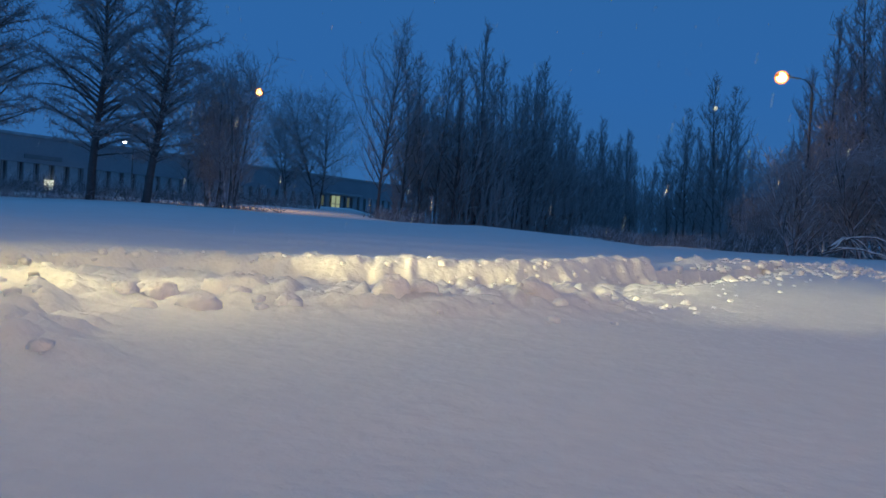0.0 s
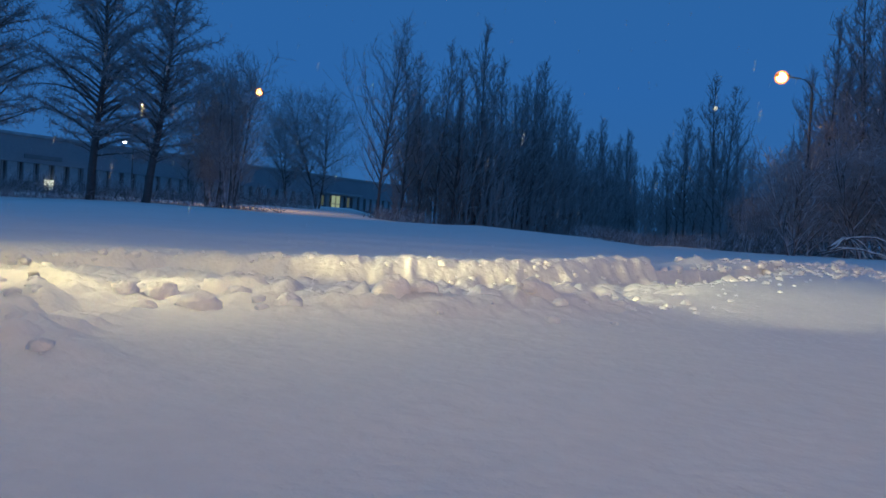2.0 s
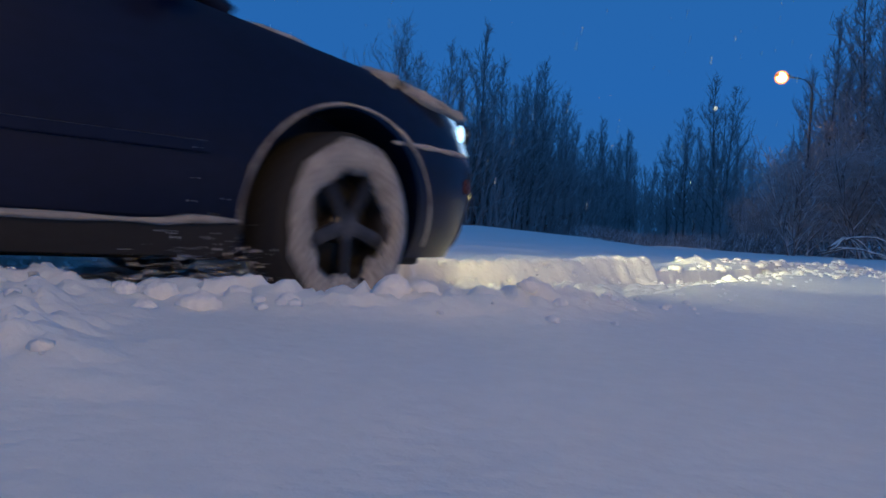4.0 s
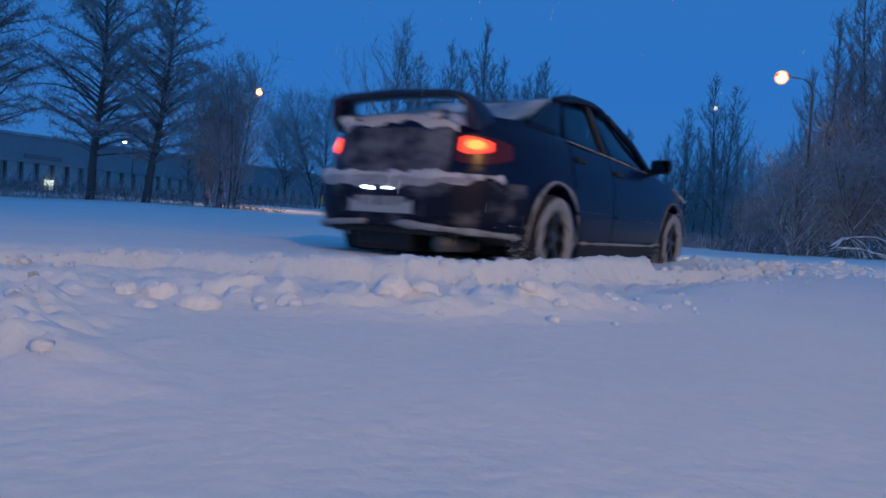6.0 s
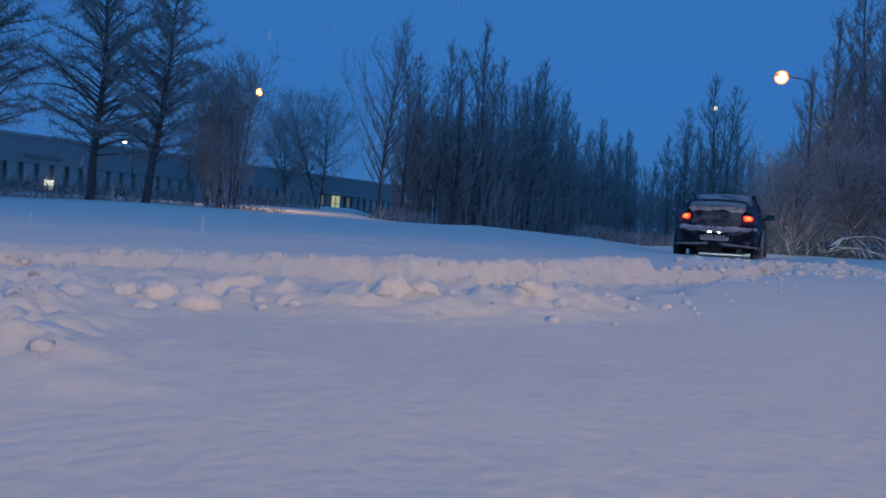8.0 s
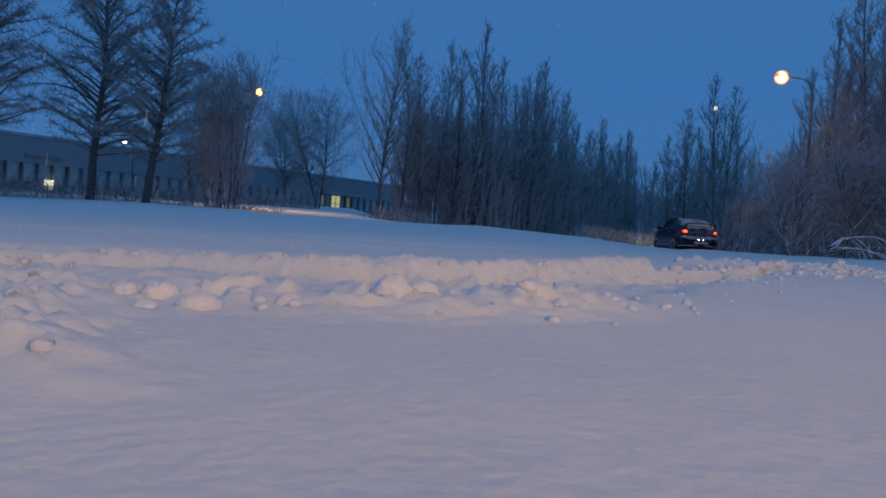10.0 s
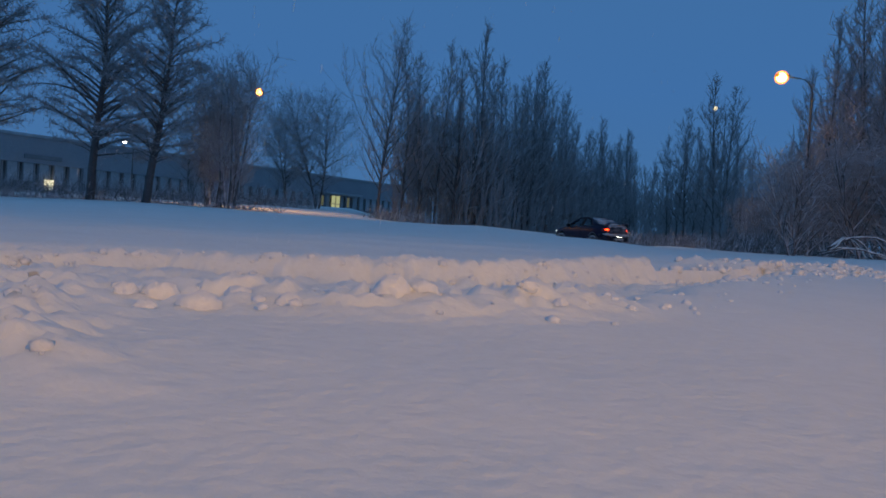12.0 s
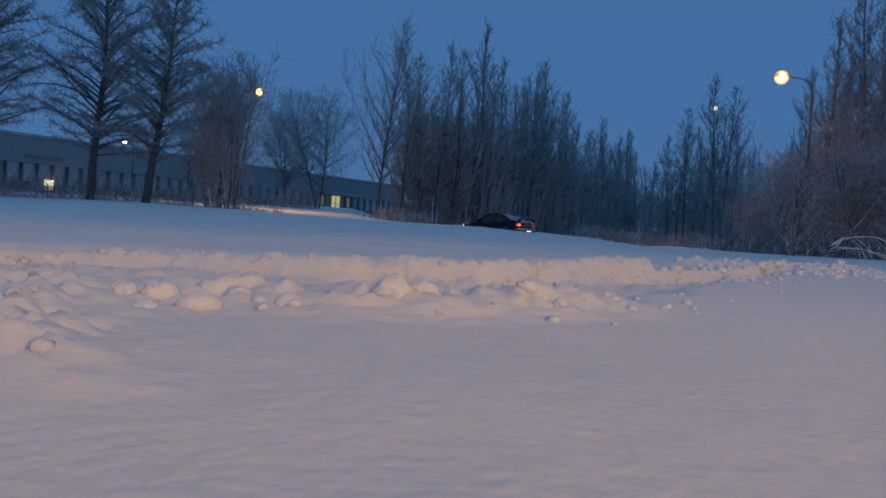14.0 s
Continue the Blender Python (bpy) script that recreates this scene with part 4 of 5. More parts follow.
def broad_form(h, seed, narrow=0.3, twigs=16, stems=1, limbs=46, lean_most=0.42, rise=0.9, low=0.16, stout=1.0):
    """A bare broadleaf with rising limbs; narrow sets how upright it is."""
    rng = np.random.default_rng(seed)
    trunk, crown = [], []
    for s in range(stems):
        a0 = rng.uniform(0, 6.28)
        tilt = 0.03 if stems == 1 else rng.uniform(0.12, lean_most)
        hh = h if stems == 1 else h * rng.uniform(0.7, 1.0)
        stem = limb(trunk, rng, (0.12 * stems * math.cos(a0) * 0.4, 0.12 * stems * math.sin(a0) * 0.4, -0.3), (tilt * math.cos(a0), tilt * math.sin(a0), 1), hh, hh * (0.013 if stems == 1 else 0.010), 0.010, 18, 0.01, 0.035)
        for k in range(limbs):
            f = low + (0.96 - low) * (k + rng.random()) / limbs
            i = min(int(f * 18), 17)
            p, d, r = stem[i]
            a = k * 2.4 + rng.normal(0, 0.5)
            env = (math.sin(math.pi * min(1, (f - 0.05) ** 0.8)) ** 0.6)
            L = hh * narrow * env * rng.uniform(0.6, 1.15) + 0.25
            pts = limb(trunk, rng, p, (math.cos(a), math.sin(a), rise + 0.5 * f), L, stout * max(0.009, min(r * 0.6, L * 0.011)), 0.006 * stout, 5, 0.06, 0.09)
            twigs_on(crown, rng, pts[1:], int(twigs * (0.4 + L / (hh * narrow)) / 1.2), 0.25 + L * 0.24, 0.0095, 0.10, 1.1, 3)
    return trunk, crown


def upright_form(h, seed, reach=0.2, limbs=50, rise=1.2, low=0.14, twigs=4, thick=1.0, taper=0.8):
    """A slim bare tree that ends in a point: rising limbs, each with shoots and fine twigs."""
    rng = np.random.default_rng(seed)
    trunk, crown = [], []
    stem = limb(trunk, rng, (0, 0, -0.3), (rng.normal(0, 0.02), rng.normal(0, 0.02), 1), h, h * 0.0085, 0.010, 20, 0.01, 0.022)
    for k in range(limbs):
        f = low + (0.985 - low) * ((k + rng.random()) / limbs) ** 0.92
        i = min(int(f * 20), 19)
        p, d, r = stem[i]
        p = p + d * (f * 20 - i) * h / 20
        a = k * 2.4 + rng.normal(0, 0.5)
        L = h * reach * min(1, (f - low) / 0.22 + 0.4) * (1.0 - f) ** taper * rng.uniform(0.45, 1.35) + 0.10
        pts = limb(trunk, rng, p, (math.cos(a), math.sin(a), rise * rng.uniform(0.7, 1.3) + 0.6 * f), L, max(0.010, min(r * 0.55, L * 0.012)), 0.007, 5, 0.05, 0.10)
        fine = thick * (0.55 + 0.45 * (1 - f) ** 0.7)
        for _ in range(4 + int(L * 1.3)):
            j = rng.integers(1, 6)
            q, e, _r = pts[j]
            q = q - e * rng.random() * L / 5
            side = rng.normal(0, 1, 3)
            shoot = limb(crown, rng, q, e + side * 0.5 + np.array([0, 0, 0.25]), (0.16 + 0.30 * L) * rng.uniform(0.5, 1.2), 0.010 * fine, 0.006 * fine, 2, 0.08, 0.12)
            for _k in range(twigs):
                s, g, _r = shoot[rng.integers(0, 3)]
                limb(crown, rng, s, g + rng.normal(0, 0.5, 3) + np.array([0, 0, 0.2]), (0.14 + 0.13 * L) * rng.uniform(0.5, 1.4), 0.008 * fine, 0.005 * fine, 1, 0.08, 0.14)
    return trunk, crown


def tree_thing(name, label, form, bark=None, twig=None, group=""):
    trunk, crown = form
    t = thing(name, label, "tree", group)
    big = [s for s in trunk if max(s[3], s[7]) > 0.03]
    small = [s for s in trunk if max(s[3], s[7]) <= 0.03]
    chunks = ([tubes(big, 6)] if big else []) + ([tubes(small, 3)] if small else [])
    part("trunk", joined("trunk", chunks, bark or BARK), t)
    part("crown", joined("crown", [tubes(crown, 3)], twig or TWIG, False), t)
    return t


def at_ground(x, y, turn=0, size=1.0, lean=0.0):
    return pose(x, y, height_at(x, y) - 0.12, 0, lean, turn) @ Matrix.Diagonal((size, size, size, 1))


def build_trees():
    larch = tree_thing("larch_tree", "dark larch with level feathery branches at the field's edge", conifer_form(14.5, 3, 0.0, 0.44), group="larches by the field")
    larch.matrix_basis = at_ground(-18.7, 41.0, 20, 0.93)
    other = tree_thing("larch_tree", "dark leaning larch with level feathery branches", conifer_form(12.9, 8, 0.17, 0.38), group="larches by the field")
    other.matrix_basis = at_ground(-15.4, 40.0, 0, 0.92)
    copy_thing(larch, at_ground(-26.2, 43.0, 150, 1.05))
    bush = tree_thing("shrub_tree", "bare many-stemmed tree with snowy limbs", broad_form(7.6, 5, 0.30, 13, 6, 18, lean_most=0.29), SNOWY_BARK, TWIG, group="many-stemmed trees")
    bush.matrix_basis = at_ground(-11.6, 41.5, 0, 1.12)
    copy_thing(bush, at_ground(-13.4, 45.0, 200, 0.95))
    lime = tree_thing("lime_tree", "bare broad-crowned tree before a long building", broad_form(13.0, 11, 0.37, 20, 2, 52, 0.2, 0.45, 0.2), group="trees by the building")
    lime.matrix_basis = at_ground(-11.8, 72.0, 0, 0.95)
    copy_thing(lime, at_ground(-15.6, 76.0, 80, 0.84))
    copy_thing(lime, at_ground(-23.0, 70.0, 200, 0.70))
    # birches and aspens of the wood
    forms, tall = [], (15.0, 15.0, 14.0, 13.0)
    for k, (reach, n, rise, low, sd, taper) in enumerate(((0.44, 64, 0.95, 0.13, 21, 0.75), (0.31, 56, 1.3, 0.06, 22, 0.75), (0.35, 54, 1.1, 0.08, 23, 0.85), (0.27, 58, 1.5, 0.05, 24, 0.62))):
        forms.append(tree_thing("birch_tree" if k % 2 == 0 else "aspen_tree", "tall bare birch with a pointed crown in the wood" if k % 2 == 0 else "slender bare aspen in the wood",
                                upright_form(tall[k], sd, reach, n, rise, low, 4, 1.5 if k == 0 else 2.0, taper), BARK, group="trees of the wood"))
    rng = np.random.default_rng(5)
    # bearing, distance, height, form, lean
    spots = [(-0.087, 58, 15.4, 0, 4), (-0.058, 60, 13.4, 1, 2), (-0.034, 61, 13.4, 2, 0), (-0.014, 62, 14.8, 3, 0), (0.010, 62, 15.2, 2, 0), (0.027, 65, 15.0, 1, 0), (0.044, 66, 15.2, 3, 0), (0.060, 69, 15.6, 2, 0)]
    # the row beside the field, going away
    for i in range(30):
        f = i / 29
        d = 71 / (1 - 0.52 * f)
        spots.append((0.072 + 0.182 * f + rng.normal(0, 0.002), d, 15.0 * rng.choice((0.92, 0.98, 1.03, 1.08)), 1 + int(rng.integers(0, 3)), 0))
    for i in range(28):
        f = rng.random()
        spots.append((-0.05 + 0.30 * f, 63 / (1 - 0.56 * f) + rng.uniform(2, 8), 15.0 * rng.uniform(0.66, 0.9), 1 + int(rng.integers(0, 3)), 0))
    # the trees across the gap
    right = [(0.265, 100, 11.2), (0.284, 92, 11.4), (0.296, 84, 14.0), (0.306, 80, 15.0), (0.316, 79, 13.8), (0.330, 76, 8.8), (0.343, 68, 13.4), (0.352, 66, 14.8), (0.362, 67, 13.2), (0.376, 60, 7.6), (0.392, 56, 6.6),
             (0.412, 50, 6.4), (0.433, 46, 7.1), (0.452, 44, 7.4), (0.466, 42, 9.0), (0.477, 40, 11.2), (0.492, 40, 9.8), (0.508, 38, 11.5)]
    back = [(0.524, 37, 10.8), (0.534, 36, 12.4), (0.552, 35, 12.8), (0.575, 34, 13.0), (0.605, 36, 13.5), (0.44, 54, 8.0), (0.495, 46, 11.5), (0.54, 44, 13.0), (0.37, 74, 11.0), (0.275, 110, 11.5), (0.565, 29, 9.0), (0.60, 28, 10.0), (0.32, 90, 11.0), (0.40, 66, 8.5)]
    spots += [(b, d, h, 1 + (i * 2 + i // 3) % 3, 0) for i, (b, d, h) in enumerate(right + back)]
    seen = set()
    for b, d, h, k, lean in spots:
        m = at_ground(b * d, d, 0 if k == 0 else rng.uniform(0, 360), h / tall[k], lean)
        if k in seen:
            copy_thing(forms[k], m)
        else:
            forms[k].matrix_basis = m
            seen.add(k)
    # bushes on the near side of those trees
    shrub = tree_thing("bush", "bare bush with snow on its bowed limbs at the field's edge", broad_form(3.6, 31, 0.42, 9, 6, 10, stout=2.0), SNOWY_BARK, TWIG, group="bushes at the field's edge")
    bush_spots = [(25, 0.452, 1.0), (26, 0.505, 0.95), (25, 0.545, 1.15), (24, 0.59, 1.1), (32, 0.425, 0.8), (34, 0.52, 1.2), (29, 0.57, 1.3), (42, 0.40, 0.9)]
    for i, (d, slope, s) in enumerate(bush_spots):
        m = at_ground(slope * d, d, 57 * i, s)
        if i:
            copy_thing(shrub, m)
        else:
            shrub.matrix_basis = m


def build_brush():
    """Low snowy scrub along the wood's foot."""
    rng = np.random.default_rng(9)
    segs = []
    lines = [((-46, 56), (-12, 68), 1500, 2.3), ((-26, 41.5), (-9.5, 42.0), 420, 0.9), ((-4.5, 53.0), (33, 140), 900, 1.3), ((10.5, 60), (34, 132), 300, 1.6), ((11.0, 30), (19, 27), 500, 1.0), ((9.5, 48), (13.0, 31), 500, 1.0)]
    for (ax, ay), (bx, by), n, h in lines:
        for _ in range(n):
            f = rng.random() ** 1.4
            x, y = ax + (bx - ax) * f + rng.normal(0, 0.5), ay + (by - ay) * f + rng.normal(0, 0.7)
            z = float(field(np.array([x]), np.array([y]))[0]) + 0.05
            for _k in range(3):
                limb(segs, rng, (x, y, z), (rng.normal(0, 0.6), rng.normal(0, 0.6), 1), h * rng.uniform(0.3, 1.0), 0.014, 0.008, 3, -0.05, 0.25)
    me = joined("scrub", [tubes(segs, 3)], snow_topped(material("scrub", (0.19, 0.18, 0.18), 0.9, vary=0.4, scale=1, fine=6), low=-0.1, high=0.6, scale=2), False)
    thing("scrub", "low frosted scrub along the foot of the wood", "scrub", kind="stuff", data=me)


def build_thicket():
    """Saplings and undergrowth that close the wood between the trunks."""
    rng = np.random.default_rng(19)
    segs = []
    row_x, row_y = (-4.5, 1.6, 3.6, 8.7, 13.3, 18.7, 27.7, 36.0), (61, 63, 67, 78, 86, 100, 126, 148)
    for k in range(1600):
        thick = 1.0
        if k >= 1150:
            y = rng.uniform(88, 150)
            x = y * (0.245 + 0.17 * rng.random()) + 3.0 * (y - 88) / 60
            h, thick = rng.uniform(3.5, 9.0), 2.2
        elif k < 800:
            thick = 2.2
            f = 7 * rng.random() ** 0.9
            x, y = float(np.interp(f, range(8), row_x)) + rng.normal(0.5, 0.9), float(np.interp(f, range(8), row_y)) + rng.uniform(0, 5)
            h = rng.uniform(3.0, 9.5)
        else:
            f = rng.random()
            x, y = 16.5 + 20 * f ** 1.3 + rng.normal(0, 1.0), 34 + 100 * f ** 1.6 + rng.normal(0, 2.0)
            h, thick = rng.uniform(2.0, 6.5), 1.6
        z = float(field(np.array([x]), np.array([y]))[0])
        stem = limb(segs, rng, (x, y, z), (rng.normal(0, 0.12), rng.normal(0, 0.12), 1), h, 0.025 * thick, 0.01 * thick, 4, 0.0, 0.06)
        for _ in range(9):
            p, d, _r = stem[rng.integers(1, 5)]
            p = p - d * rng.random() * h / 4
            limb(segs, rng, p, (rng.normal(0, 0.7), rng.normal(0, 0.7), 0.9), h * rng.uniform(0.10, 0.26), 0.014 * thick, 0.009 * thick, 2, 0.1, 0.15)
    thing("undergrowth", "dense bare saplings filling the wood's edge", "undergrowth", kind="stuff", data=joined("undergrowth", [tubes(segs, 3)], TWIG, False))


build_trees()
build_thicket()
build_brush()


# ---- the long building ----
def build_hall():
    """A low white hall with a strip of dark windows between piers."""
    hall = thing("building", "long low white hall with dark window strip", "building")
    L, H = 74.0, 5.65
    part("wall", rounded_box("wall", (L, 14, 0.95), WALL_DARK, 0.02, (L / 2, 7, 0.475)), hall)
    part("fascia", rounded_box("fascia", (L + 0.4, 14.6, 2.75), WALL, 0.03, (L / 2, 7, H - 1.375)), hall, "pale cladding band")
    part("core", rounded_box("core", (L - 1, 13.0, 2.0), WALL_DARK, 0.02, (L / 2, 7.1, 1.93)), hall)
    part("roof", rounded_box("roof", (L + 0.8, 15.0, 0.35), ROOFING, 0.05, (L / 2, 7, H + 0.17)), hall, "flat roof under snow")
    n = 43
    pier = rounded_box("pier", (1.06, 0.5, 1.96), PIER, 0.02)
    pane = rounded_box("window", (0.72, 0.06, 1.86), PANE, 0.01)
    bar = rounded_box("mullion", (0.14, 0.10, 1.9), PIER, 0.01)
    for i in range(n):
        x = 1.0 + (L - 2) * i / (n - 1)
        o = part("pier", pier, hall)
        o.location = (x, 0.1, 1.93)
        if i < n - 1:
            w = part("window", pane, hall)
            w.location = (x + (L - 2) / (n - 1) / 2, 0.30, 1.93)
            part("mullion", bar, w).location = (0.0, -0.06, 0)
    part("sign", rounded_box("sign", (4.2, 0.1, 0.45), WALL_DARK, 0.02, (7.6, -0.38, 3.6)), hall, "dark plain sign board")
    lit = part("lit_window", rounded_box("lit_window", (1.0, 0.08, 1.1), glow("lit_window_pane", (0.9, 0.95, 0.75), 1.6), 0.01, (8.4, -0.24, 0.72)), hall, "bright lit window")
    for x in (8.2, 8.62):
        part("glazing_bar", rounded_box("glazing_bar", (0.05, 0.06, 1.2), WALL_DARK, 0.01, (x, -0.30, 0.72)), lit)
    for x in (55.5, 56.6):
        door = part("glass_door", rounded_box("glass_door", (0.85, 0.08, 2.1), ROOM, 0.01, (x, -0.24, 1.95)), hall, "lit glass entrance door")
        part("door_frame", rounded_box("door_frame", (0.12, 0.10, 2.2), WALL_DARK, 0.01, (x + 0.48, -0.27, 1.95)), door)
        part("door_rail", rounded_box("door_rail", (0.85, 0.10, 0.10), WALL_DARK, 0.01, (x, -0.27, 1.6)), door)
    for x in (52.9, 59.2):
        part("lit_side_window", rounded_box("lit_side_window", (0.5, 0.08, 1.5), glow("dim_room", (0.9, 0.85, 0.4), 0.06), 0.01, (x, -0.22, 2.0)), hall, "dimly lit window")
    for x in (52.0, 60.3):
        part("porch_post", rounded_box("porch_post", (0.25, 0.25, 3.1), WALL_DARK, 0.02, (x, -1.6, 1.55)), hall)
    part("porch_roof", rounded_box("porch_roof", (9.0, 2.2, 0.25), ROOFING, 0.03, (56.1, -0.95, 3.2)), hall)
    hall.matrix_basis = pose(-48.0, 78.0, 1.35, 0, 0, math.degrees(math.atan2(62, 39.5)))
    return hall


build_hall()


# ---- street lamps ----
def street_lamp(x, y, reach, height, bulb, label, turn=0.0, size=0.22, group="street lamps"):
    lamp = thing("street_lamp", label, "street lamp", group)
    z0 = height_at(x, y)
    pts = [(0, 0, -0.2), (0, 0, height * 0.5), (0, 0, height - 0.75)]
    pts += [(-reach * 0.5 * (1 - math.cos(a)), 0, height - 0.75 + 0.7 * math.sin(a)) for a in (0.4, 0.8, 1.2, 1.55)]
    pts += [(-reach, 0, height)]
    radii = [0.070, 0.055, 0.042, 0.038, 0.034, 0.031, 0.030, 0.028]
    part("pole", mesh_of("pole", *bent_tube(pts, radii, 10), METAL), lamp, "grey steel pole")
    head = part("head", rounded_box("head", (0.62, 0.26, 0.14), METAL, 0.05, (-reach - 0.25, 0, height + 0.03), None, 3), lamp, "lamp head")
    bm = bmesh.new()
    bmesh.ops.create_uvsphere(bm, u_segments=16, v_segments=10, radius=size, matrix=Matrix.Translation((-reach - 0.28, 0, height - 0.05)) @ Matrix.Diagonal((1, 1, 0.95, 1)))
    me = bpy.data.meshes.new("bulb")
    bm.to_mesh(me)
    bm.free()
    me.materials.append(bulb)
    me.shade_smooth()
    part("bulb", me, head, "glowing lamp bulb")
    # halo put in as a larger glowing shell round the bulb
    if bulb == LAMP_WARM:
        bm = bmesh.new()
        bmesh.ops.create_uvsphere(bm, u_segments=18, v_segments=12, radius=size * 1.35, matrix=Matrix.Translation((-reach - 0.28, 0, height - 0.05)))
        me = bpy.data.meshes.new("halo")
        bm.to_mesh(me)
        bm.free()
        me.materials.append(HALO)
        me.shade_smooth()
        part("halo", me, head, "orange glowing shell imitating the lamp's halo")
    lamp.matrix_basis = pose(x, y, z0, 0, 0, turn)
    return lamp


street_lamp(16.45, 36.0, 1.2, 8.1, LAMP_WARM, "grey street lamp with a glowing orange head", 0, 0.23)
street_lamp(-13.33, 49.0, 0.9, 7.3, LAMP_WARM, "street lamp glowing orange behind a bare tree", 180, 0.19)
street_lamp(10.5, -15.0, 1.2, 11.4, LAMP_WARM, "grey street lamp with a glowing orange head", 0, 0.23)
# unseen post added to carry the low warm fill
street_lamp(7.9, -15.0, 0.6, 3.4, LAMP_WARM, "unseen low orange lamp added for warm fill", 0, 0.16)
street_lamp(-30.7, 76.0, 0.6, 5.3, LAMP_COOL, "small white yard lamp before the hall", 0, 0.21)
street_lamp(27.2, 78.0, 0.8, 13.8, glow("dim_bulb", (0.9, 0.85, 0.65), 1.2), "distant street lamp among the trees", 0, 0.22)

street_lamp(25.2, 60.0, 0.3, 3.0, glow("small_bulb", (1.0, 0.85, 0.6), 3.0), "small lit lamp far behind the bushes", 0, 0.09)
street_lamp(10.8, 101.0, 0.3, 2.2, glow("small_bulb", (1.0, 0.9, 0.6), 2.0), "small lit lamp far behind the wood", 0, 0.12)


def snowy_branch():
    """A bent bough under a ridge of snow."""
    bough = thing("fallen_bough", "bent bare bough carrying a ridge of snow", "bough")
    rng = np.random.default_rng(41)
    for k in range(5):
        a, h, ln = rng.uniform(-0.5, 0.3), rng.uniform(0.25, 0.75), rng.uniform(1.2, 2.4)
        pts = [(ln * (f - 0.1) * math.cos(a), ln * f * math.sin(a) + 0.2 * k, h * math.sin(math.pi * min(1, f * 0.9 + 0.12)) + 0.02 * rng.normal()) for f in np.linspace(0, 1, 12)]
        part("branch", mesh_of("branch", *bent_tube(pts, list(np.linspace(0.026, 0.008, 12)), 7), BARK), bough)
        part("snow_ridge", mesh_of("snow_ridge", *bent_tube([(x, y, z + 0.02) for x, y, z in pts], [0.008] + [0.018 + 0.005 * rng.normal() for _ in range(10)] + [0.006], 7), CLOD), bough, "white snow")
    bough.matrix_basis = pose(11.1, 22.0, height_at(11.1, 22.0) - 0.02, 0, 0, -5)


snowy_branch()


# ---- broken snow ----
def clod_mesh(name, seed, rough=0.28, detail=3, size=(1, 1, 1)):
    bm = bmesh.new()
    bmesh.ops.create_icosphere(bm, subdivisions=detail, radius=1.0)
    o = Vector((seed * 3.7, seed * 1.9, seed * 5.3))
    for v in bm.verts:
        n = v.co.normalized()
        k = 1 + rough * noise.noise(n * 1.3 + o) + rough * 0.7 * abs(noise.noise(n * 2.6 + o)) + rough * 0.5 * abs(noise.noise(n * 6.0 + o)) + rough * 0.25 * abs(noise.noise(n * 13.0 + o))
        v.co = n * k
        if v.co.z < -0.55:
            v.co.z = -0.55 - 0.2 * (v.co.z + 0.55)
    bmesh.ops.scale(bm, vec=size, verts=bm.verts)
    me = bpy.data.meshes.new(name)
    bm.to_mesh(me)
    bm.free()
    me.materials.append(CLOD)
    me.shade_smooth()
    return me


CLODS = [  # x, y, radius, stretch
    (-0.65, 1.62, 0.025, 1.0), (-0.59, 1.65, 0.033, 1.1), (-0.48, 1.56, 0.032, 1.3), (-0.44, 1.70, 0.023, 1.2), (-0.36, 1.58, 0.013, 1.0), (-0.32, 1.64, 0.028, 1.0),
    (-0.24, 1.88, 0.026, 1.3), (-0.11, 1.78, 0.043, 1.1), (-0.04, 1.81, 0.035, 1.1), (0.02, 2.07, 0.028, 1.4), (0.15, 2.11, 0.045, 1.1), (0.22, 1.96, 0.024, 1.0), (0.30, 1.93, 0.020, 1.0),
    (0.51, 2.07, 0.015, 1.0), (0.81, 2.56, 0.015, 1.0), (-0.57, 1.51, 0.017, 1.4), (-0.50, 1.87, 0.028, 1.2), (0.41, 2.66, 0.034, 1.3), (0.56, 2.88, 0.038, 1.2)]


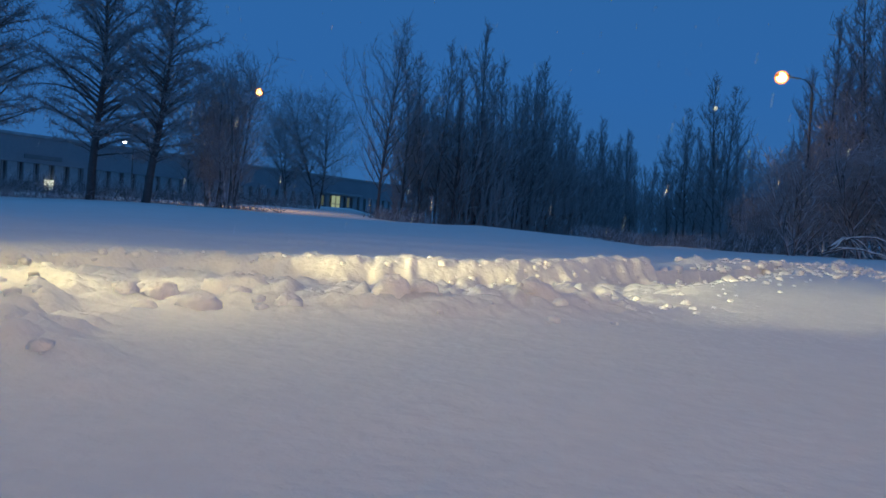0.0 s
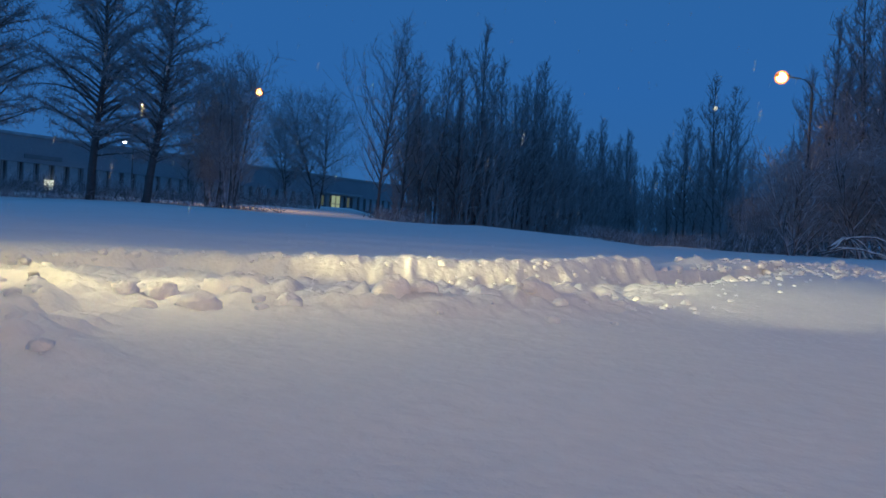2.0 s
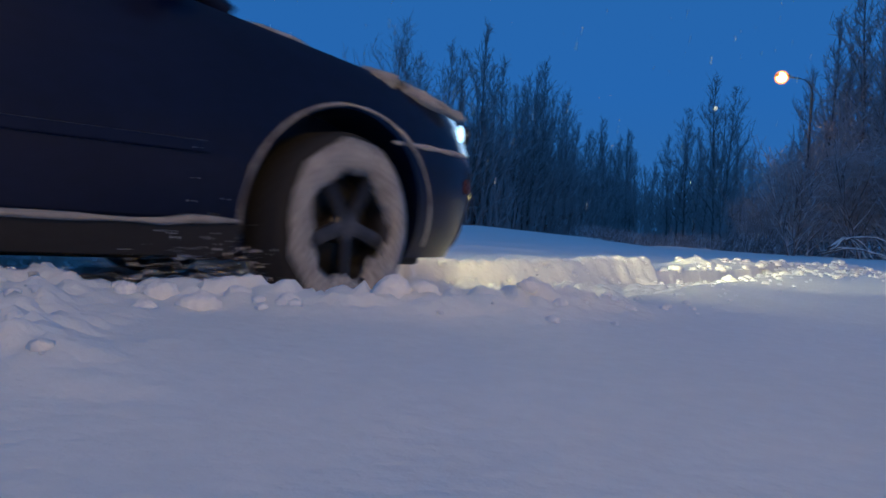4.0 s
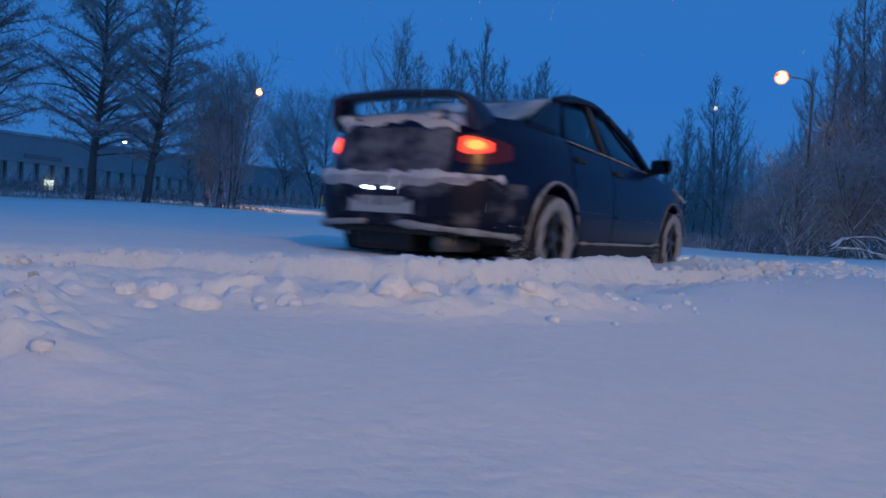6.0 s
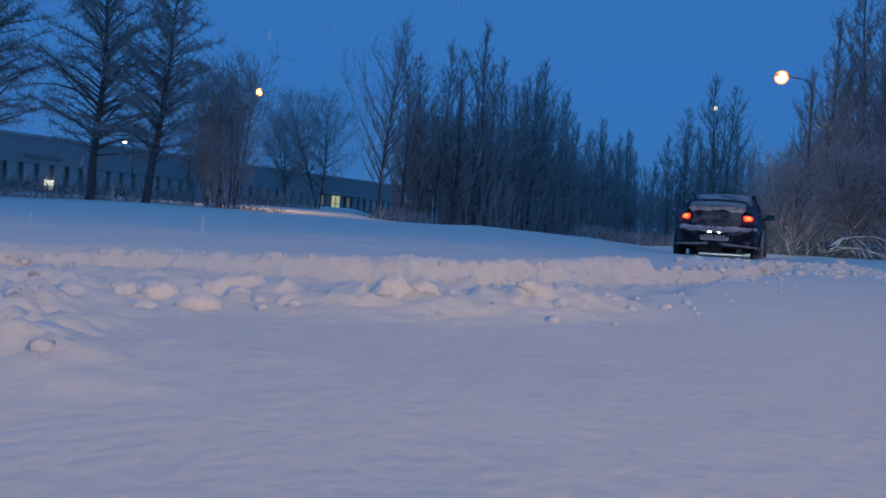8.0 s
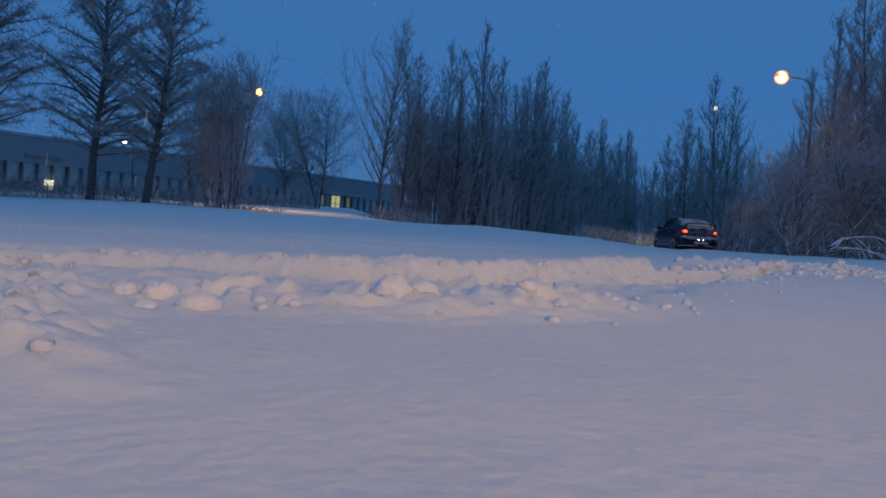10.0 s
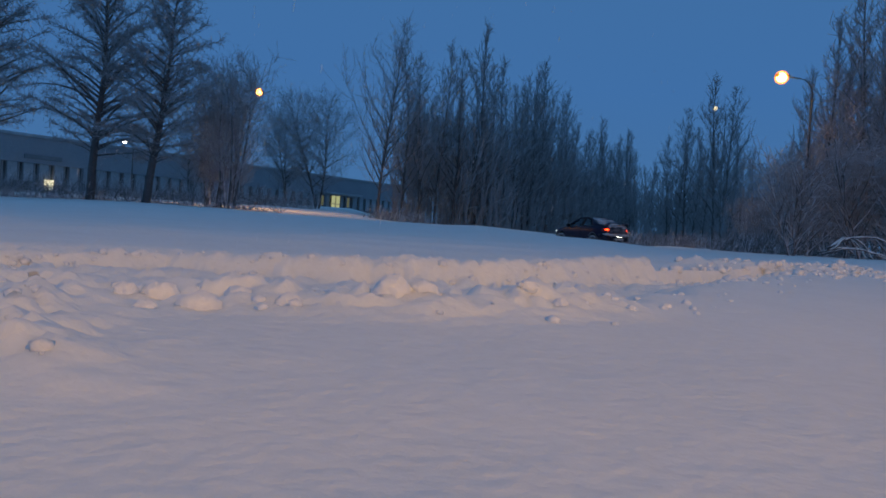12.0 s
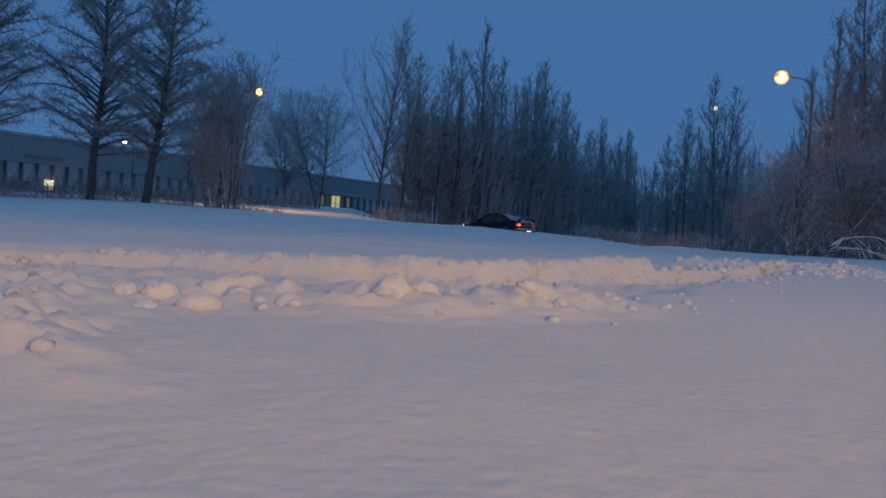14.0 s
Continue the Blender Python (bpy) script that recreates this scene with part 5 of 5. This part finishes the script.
def build_clods():
    for i, (x, y, r, st) in enumerate(CLODS):
        ob = thing("snow_clod", "rounded clod of packed snow lying by the rut", "snow clod", "clods by the rut", data=clod_mesh("snow_clod", i, 0.24, 4, (0.95 * r * st, 0.95 * r, 0.86 * r)))
        ob.matrix_basis = pose(x, y, height_at(x, y) - r * 0.10, 0, 0, 20 * math.sin(i))
    rng = np.random.default_rng(14)
    for i in range(12):
        y = 0.95 + 0.85 * (i / 17) ** 0.9
        x, r = -0.54 * y + float(np.clip(rng.normal(0, 0.05 + 0.03 * y), -0.2, 0.03)), rng.uniform(0.008, 0.019) * (0.7 + 0.35 * y)
        ob = thing("snow_clod", "soft lump of snow half sunk in a heap", "snow clod", "lumps on the heap", data=clod_mesh("snow_clod", 60 + i, 0.55, 3, (1.15 * r, r, 0.95 * r)))
        ob.matrix_basis = pose(x, y, height_at(x, y) - r * 0.80, 0, 0, rng.uniform(0, 360))
    # crumbs too small to count
    rng = np.random.default_rng(4)
    base = [clod_mesh("crumb", 20 + k, 0.35, 1) for k in range(4)]
    vs, fs, off = [], [], 0
    spots = []
    for _ in range(170):
        k = rng.random() * (len(RIM) - 2) + 1
        i = min(int(k), len(RIM) - 2)
        f = k - i
        x = RIM[i][0] + (RIM[i + 1][0] - RIM[i][0]) * f + rng.normal(0.0, 0.22)
        y = RIM[i][1] + (RIM[i + 1][1] - RIM[i][1]) * f + float(np.clip(rng.normal(0.22, 0.22), -0.08, 1.0))
        spots.append((x, y, rng.gamma(1.6, 0.0035) + 0.003))
    for _ in range(420):
        f = rng.random()
        x, y = 1.75 + 2.9 * f + rng.normal(0, 0.16), 5.0 + 3.6 * f + rng.normal(0, 0.30) + 0.9 * math.exp(-((f - 0.25) / 0.2) ** 2)
        spots.append((x, y, min(0.045, rng.gamma(1.8, 0.008) + 0.005)))
    for _ in range(110):
        f = rng.random()
        i = 1 + min(int(f * 4), 3)
        g = f * 4 - (i - 1)
        x, y = BANK[i][0] + (BANK[i + 1][0] - BANK[i][0]) * g, BANK[i][1] + (BANK[i + 1][1] - BANK[i][1]) * g
        spots.append((x + rng.normal(0, 0.05), y + rng.normal(-0.05, 0.08), min(0.024, rng.gamma(1.8, 0.0055) + 0.005), -0.3))
    for _ in range(60):
        y = rng.uniform(0.9, 2.1)
        spots.append((-0.54 * y + float(np.clip(rng.normal(0, 0.07), -0.13, 0.03)), y, min(0.016, rng.gamma(1.6, 0.0035) + 0.002) * (0.6 + 0.3 * y)))
    for x, y, r, *sunk in spots:
        me = base[rng.integers(0, 4)]
        co = np.array([v.co[:] for v in me.vertices]) * r * np.array([1.2, 1.0, 0.9])
        a = rng.uniform(0, 6.28)
        c, s = math.cos(a), math.sin(a)
        co = co @ np.array([[c, s, 0], [-s, c, 0], [0, 0, 1]])
        vs.append(co + np.array([x, y, height_at(x, y) + r * (sunk[0] if sunk else 0.1)]))
        fs += [[q + off for q in p.vertices] for p in me.polygons]
        off += len(co)
    thing("snow_crumbs", "small crumbs of broken snow along the rut", "snow crumbs", kind="stuff", data=mesh_of("snow_crumbs", np.concatenate(vs), fs, CLOD))


build_clods()


# ---- falling snow ----
def build_flakes():
    rng = np.random.default_rng(12)
    vs, fs = [], []
    octa = np.array([(1, 0, 0), (-1, 0, 0), (0, 1, 0), (0, -1, 0), (0, 0, 1), (0, 0, -1)], float)
    tri = [(0, 2, 4), (2, 1, 4), (1, 3, 4), (3, 0, 4), (2, 0, 5), (1, 2, 5), (3, 1, 5), (0, 3, 5)]
    for k in range(5200):
        y = rng.uniform(2.5, 11)
        x = rng.uniform(-0.65, 0.65) * y
        z = rng.uniform(0.2, 37)
        r = rng.uniform(0.003, 0.0075)
        vs.append(octa * r + np.array([x, y, z]))
        fs += [[i + 6 * k for i in t] for t in tri]
    return thing("snowflakes", "small white snowflakes falling in the dusk", "snowflakes", kind="stuff", data=mesh_of("snowflakes", np.concatenate(vs), fs, FLAKE, False))


flakes = build_flakes()


# ---- what moves ----
# seconds, x, y, z, heading in degrees, nose up in degrees
PULL_OUT = [
    (0.0, -3.20, 0.88, 0.0, 34.6, 0), (1.7, -3.20, 0.88, 0.0, 34.6, 0), (2.0, -3.14, 0.925, 0.0, 34.6, 0), (2.2, -3.075, 0.975, 0.0, 34.6, 0), (2.4, -2.99, 1.04, 0.0, 34.6, 0), (2.6, -2.90, 1.11, 0.0, 34.4, 0),
    (2.8, -2.78, 1.18, 0.01, 34.3, 0), (3.0, -2.65, 1.30, 0.005, 35.0, 0), (3.2, -2.50, 1.45, 0.0, 36.2, 0), (3.7, -2.08, 1.92, 0.0, 40.0, 0)]
CROSSING = [(4.3, -1.53, 2.76, 0.0, 44.8, 0),
    (4.9, -0.93, 3.87, -0.01, 49.7, 0), (5.3, -0.44, 4.77, -0.02, 52.9, -0.2), (5.5, -0.13, 5.24, -0.01, 54.2, -0.1), (6.0, 0.78, 6.86, -0.01, 56.0, 0.3), (6.5, 1.97, 9.03, 0.01, 55.4, 0.1),
    (7.0, 3.34, 11.53, 0.01, 55.6, 0), (7.5, 4.79, 14.25, 0.02, 60.2, 0.1), (8.0, 6.11, 17.08, 0.03, 65.9, 0.5)]
FAR_TURN = [(8.5, 7.35, 20.4, 0.0, 70.5, 0.2), (9.2, 8.85, 25.6, -0.04, 77, 0),
    (9.9, 9.75, 31.2, -0.06, 88, 0), (10.5, 9.95, 34.76, -0.07, 96.5, 0), (11.0, 9.19, 36.0, -0.11, 103, 0), (11.5, 8.2, 36.9, -0.13, 110, 0), (12.0, 7.06, 37.7, -0.13, 116.5, 0.2),
    (12.5, 5.95, 38.6, -0.11, 121.7, 0), (13.0, 4.92, 39.5, -0.14, 125.7, 0), (13.5, 3.89, 40.33, -0.15, 129.5, 0), (14.0, 2.81, 41.28, -0.15, 134.0, 0)]
CAR_PATH = PULL_OUT + CROSSING + FAR_TURN


def smooth_path(t):
    """The car's place between the rows, by a monotone-time cubic."""
    rows = np.array(CAR_PATH)
    ts = rows[:, 0]
    i = int(np.clip(np.searchsorted(ts, t, side="right") - 1, 0, len(ts) - 2))
    h = ts[i + 1] - ts[i]
    u = (t - ts[i]) / h

    def slope(k):
        if k == 0 or k == len(ts) - 1:
            a, b = max(k - 1, 0), min(k + 1, len(ts) - 1)
            return (rows[b] - rows[a]) / (ts[b] - ts[a])
        s0, s1 = (rows[k] - rows[k - 1]) / (ts[k] - ts[k - 1]), (rows[k + 1] - rows[k]) / (ts[k + 1] - ts[k])
        return np.where(s0 * s1 > 0, (s0 * (ts[k + 1] - ts[k]) + s1 * (ts[k] - ts[k - 1])) / (ts[k + 1] - ts[k - 1]), 0)
    a, b, ma, mb = rows[i], rows[i + 1], slope(i), slope(i + 1)
    return a * (2 * u ** 3 - 3 * u ** 2 + 1) + ma * h * (u ** 3 - 2 * u ** 2 + u) + b * (3 * u ** 2 - 2 * u ** 3) + mb * h * (u ** 3 - u ** 2)


def motions():
    times = [0.0, 1.5] + [round(1.6 + 0.1 * i, 2) for i in range(125)]
    rows = []
    for t in times:
        _, x, y, z, head, nose = smooth_path(t)
        rows.append((t, pose(x, y, z, 0, -nose, head)))
    walk(car, rows)
    # wheels roll with the way gone; the front pair steers into the bend
    step = 1 / 15
    turned, spin_rows, last = 0.0, [], smooth_path(0)
    fine = [0.0] + [1.6 + step * i for i in range(int((14 - 1.6) / step) + 1)]
    if fine[-1] < 14:
        fine.append(14.0)
    for t in fine:
        p = smooth_path(t)
        way = math.hypot(p[1] - last[1], p[2] - last[2])
        turned += min(way / TYRE_R, radians(80))
        d_head = radians(p[4] - last[4])
        steer = float(np.clip(math.degrees(math.atan2(2.5 * d_head, max(way, 0.02))), -6, 28)) if way > 0.005 else 22.0
        spin_rows.append((t, turned, steer))
        last = p
    for wheel, sx, side in wheels:
        rows = []
        for t, a, st in spin_rows:
            m = Matrix.Translation((sx * AXLE, side * 0.735, TYRE_R)) @ Matrix.Rotation(radians(st) if sx > 0 else 0, 4, "Z") @ Matrix.Rotation(a, 4, "Y")
            rows.append((t, m))
        walk(wheel, rows)
    walk(flakes, [(t, pose(-0.25 * t, 0, -2.2 * t)) for t in range(15)])


motions()
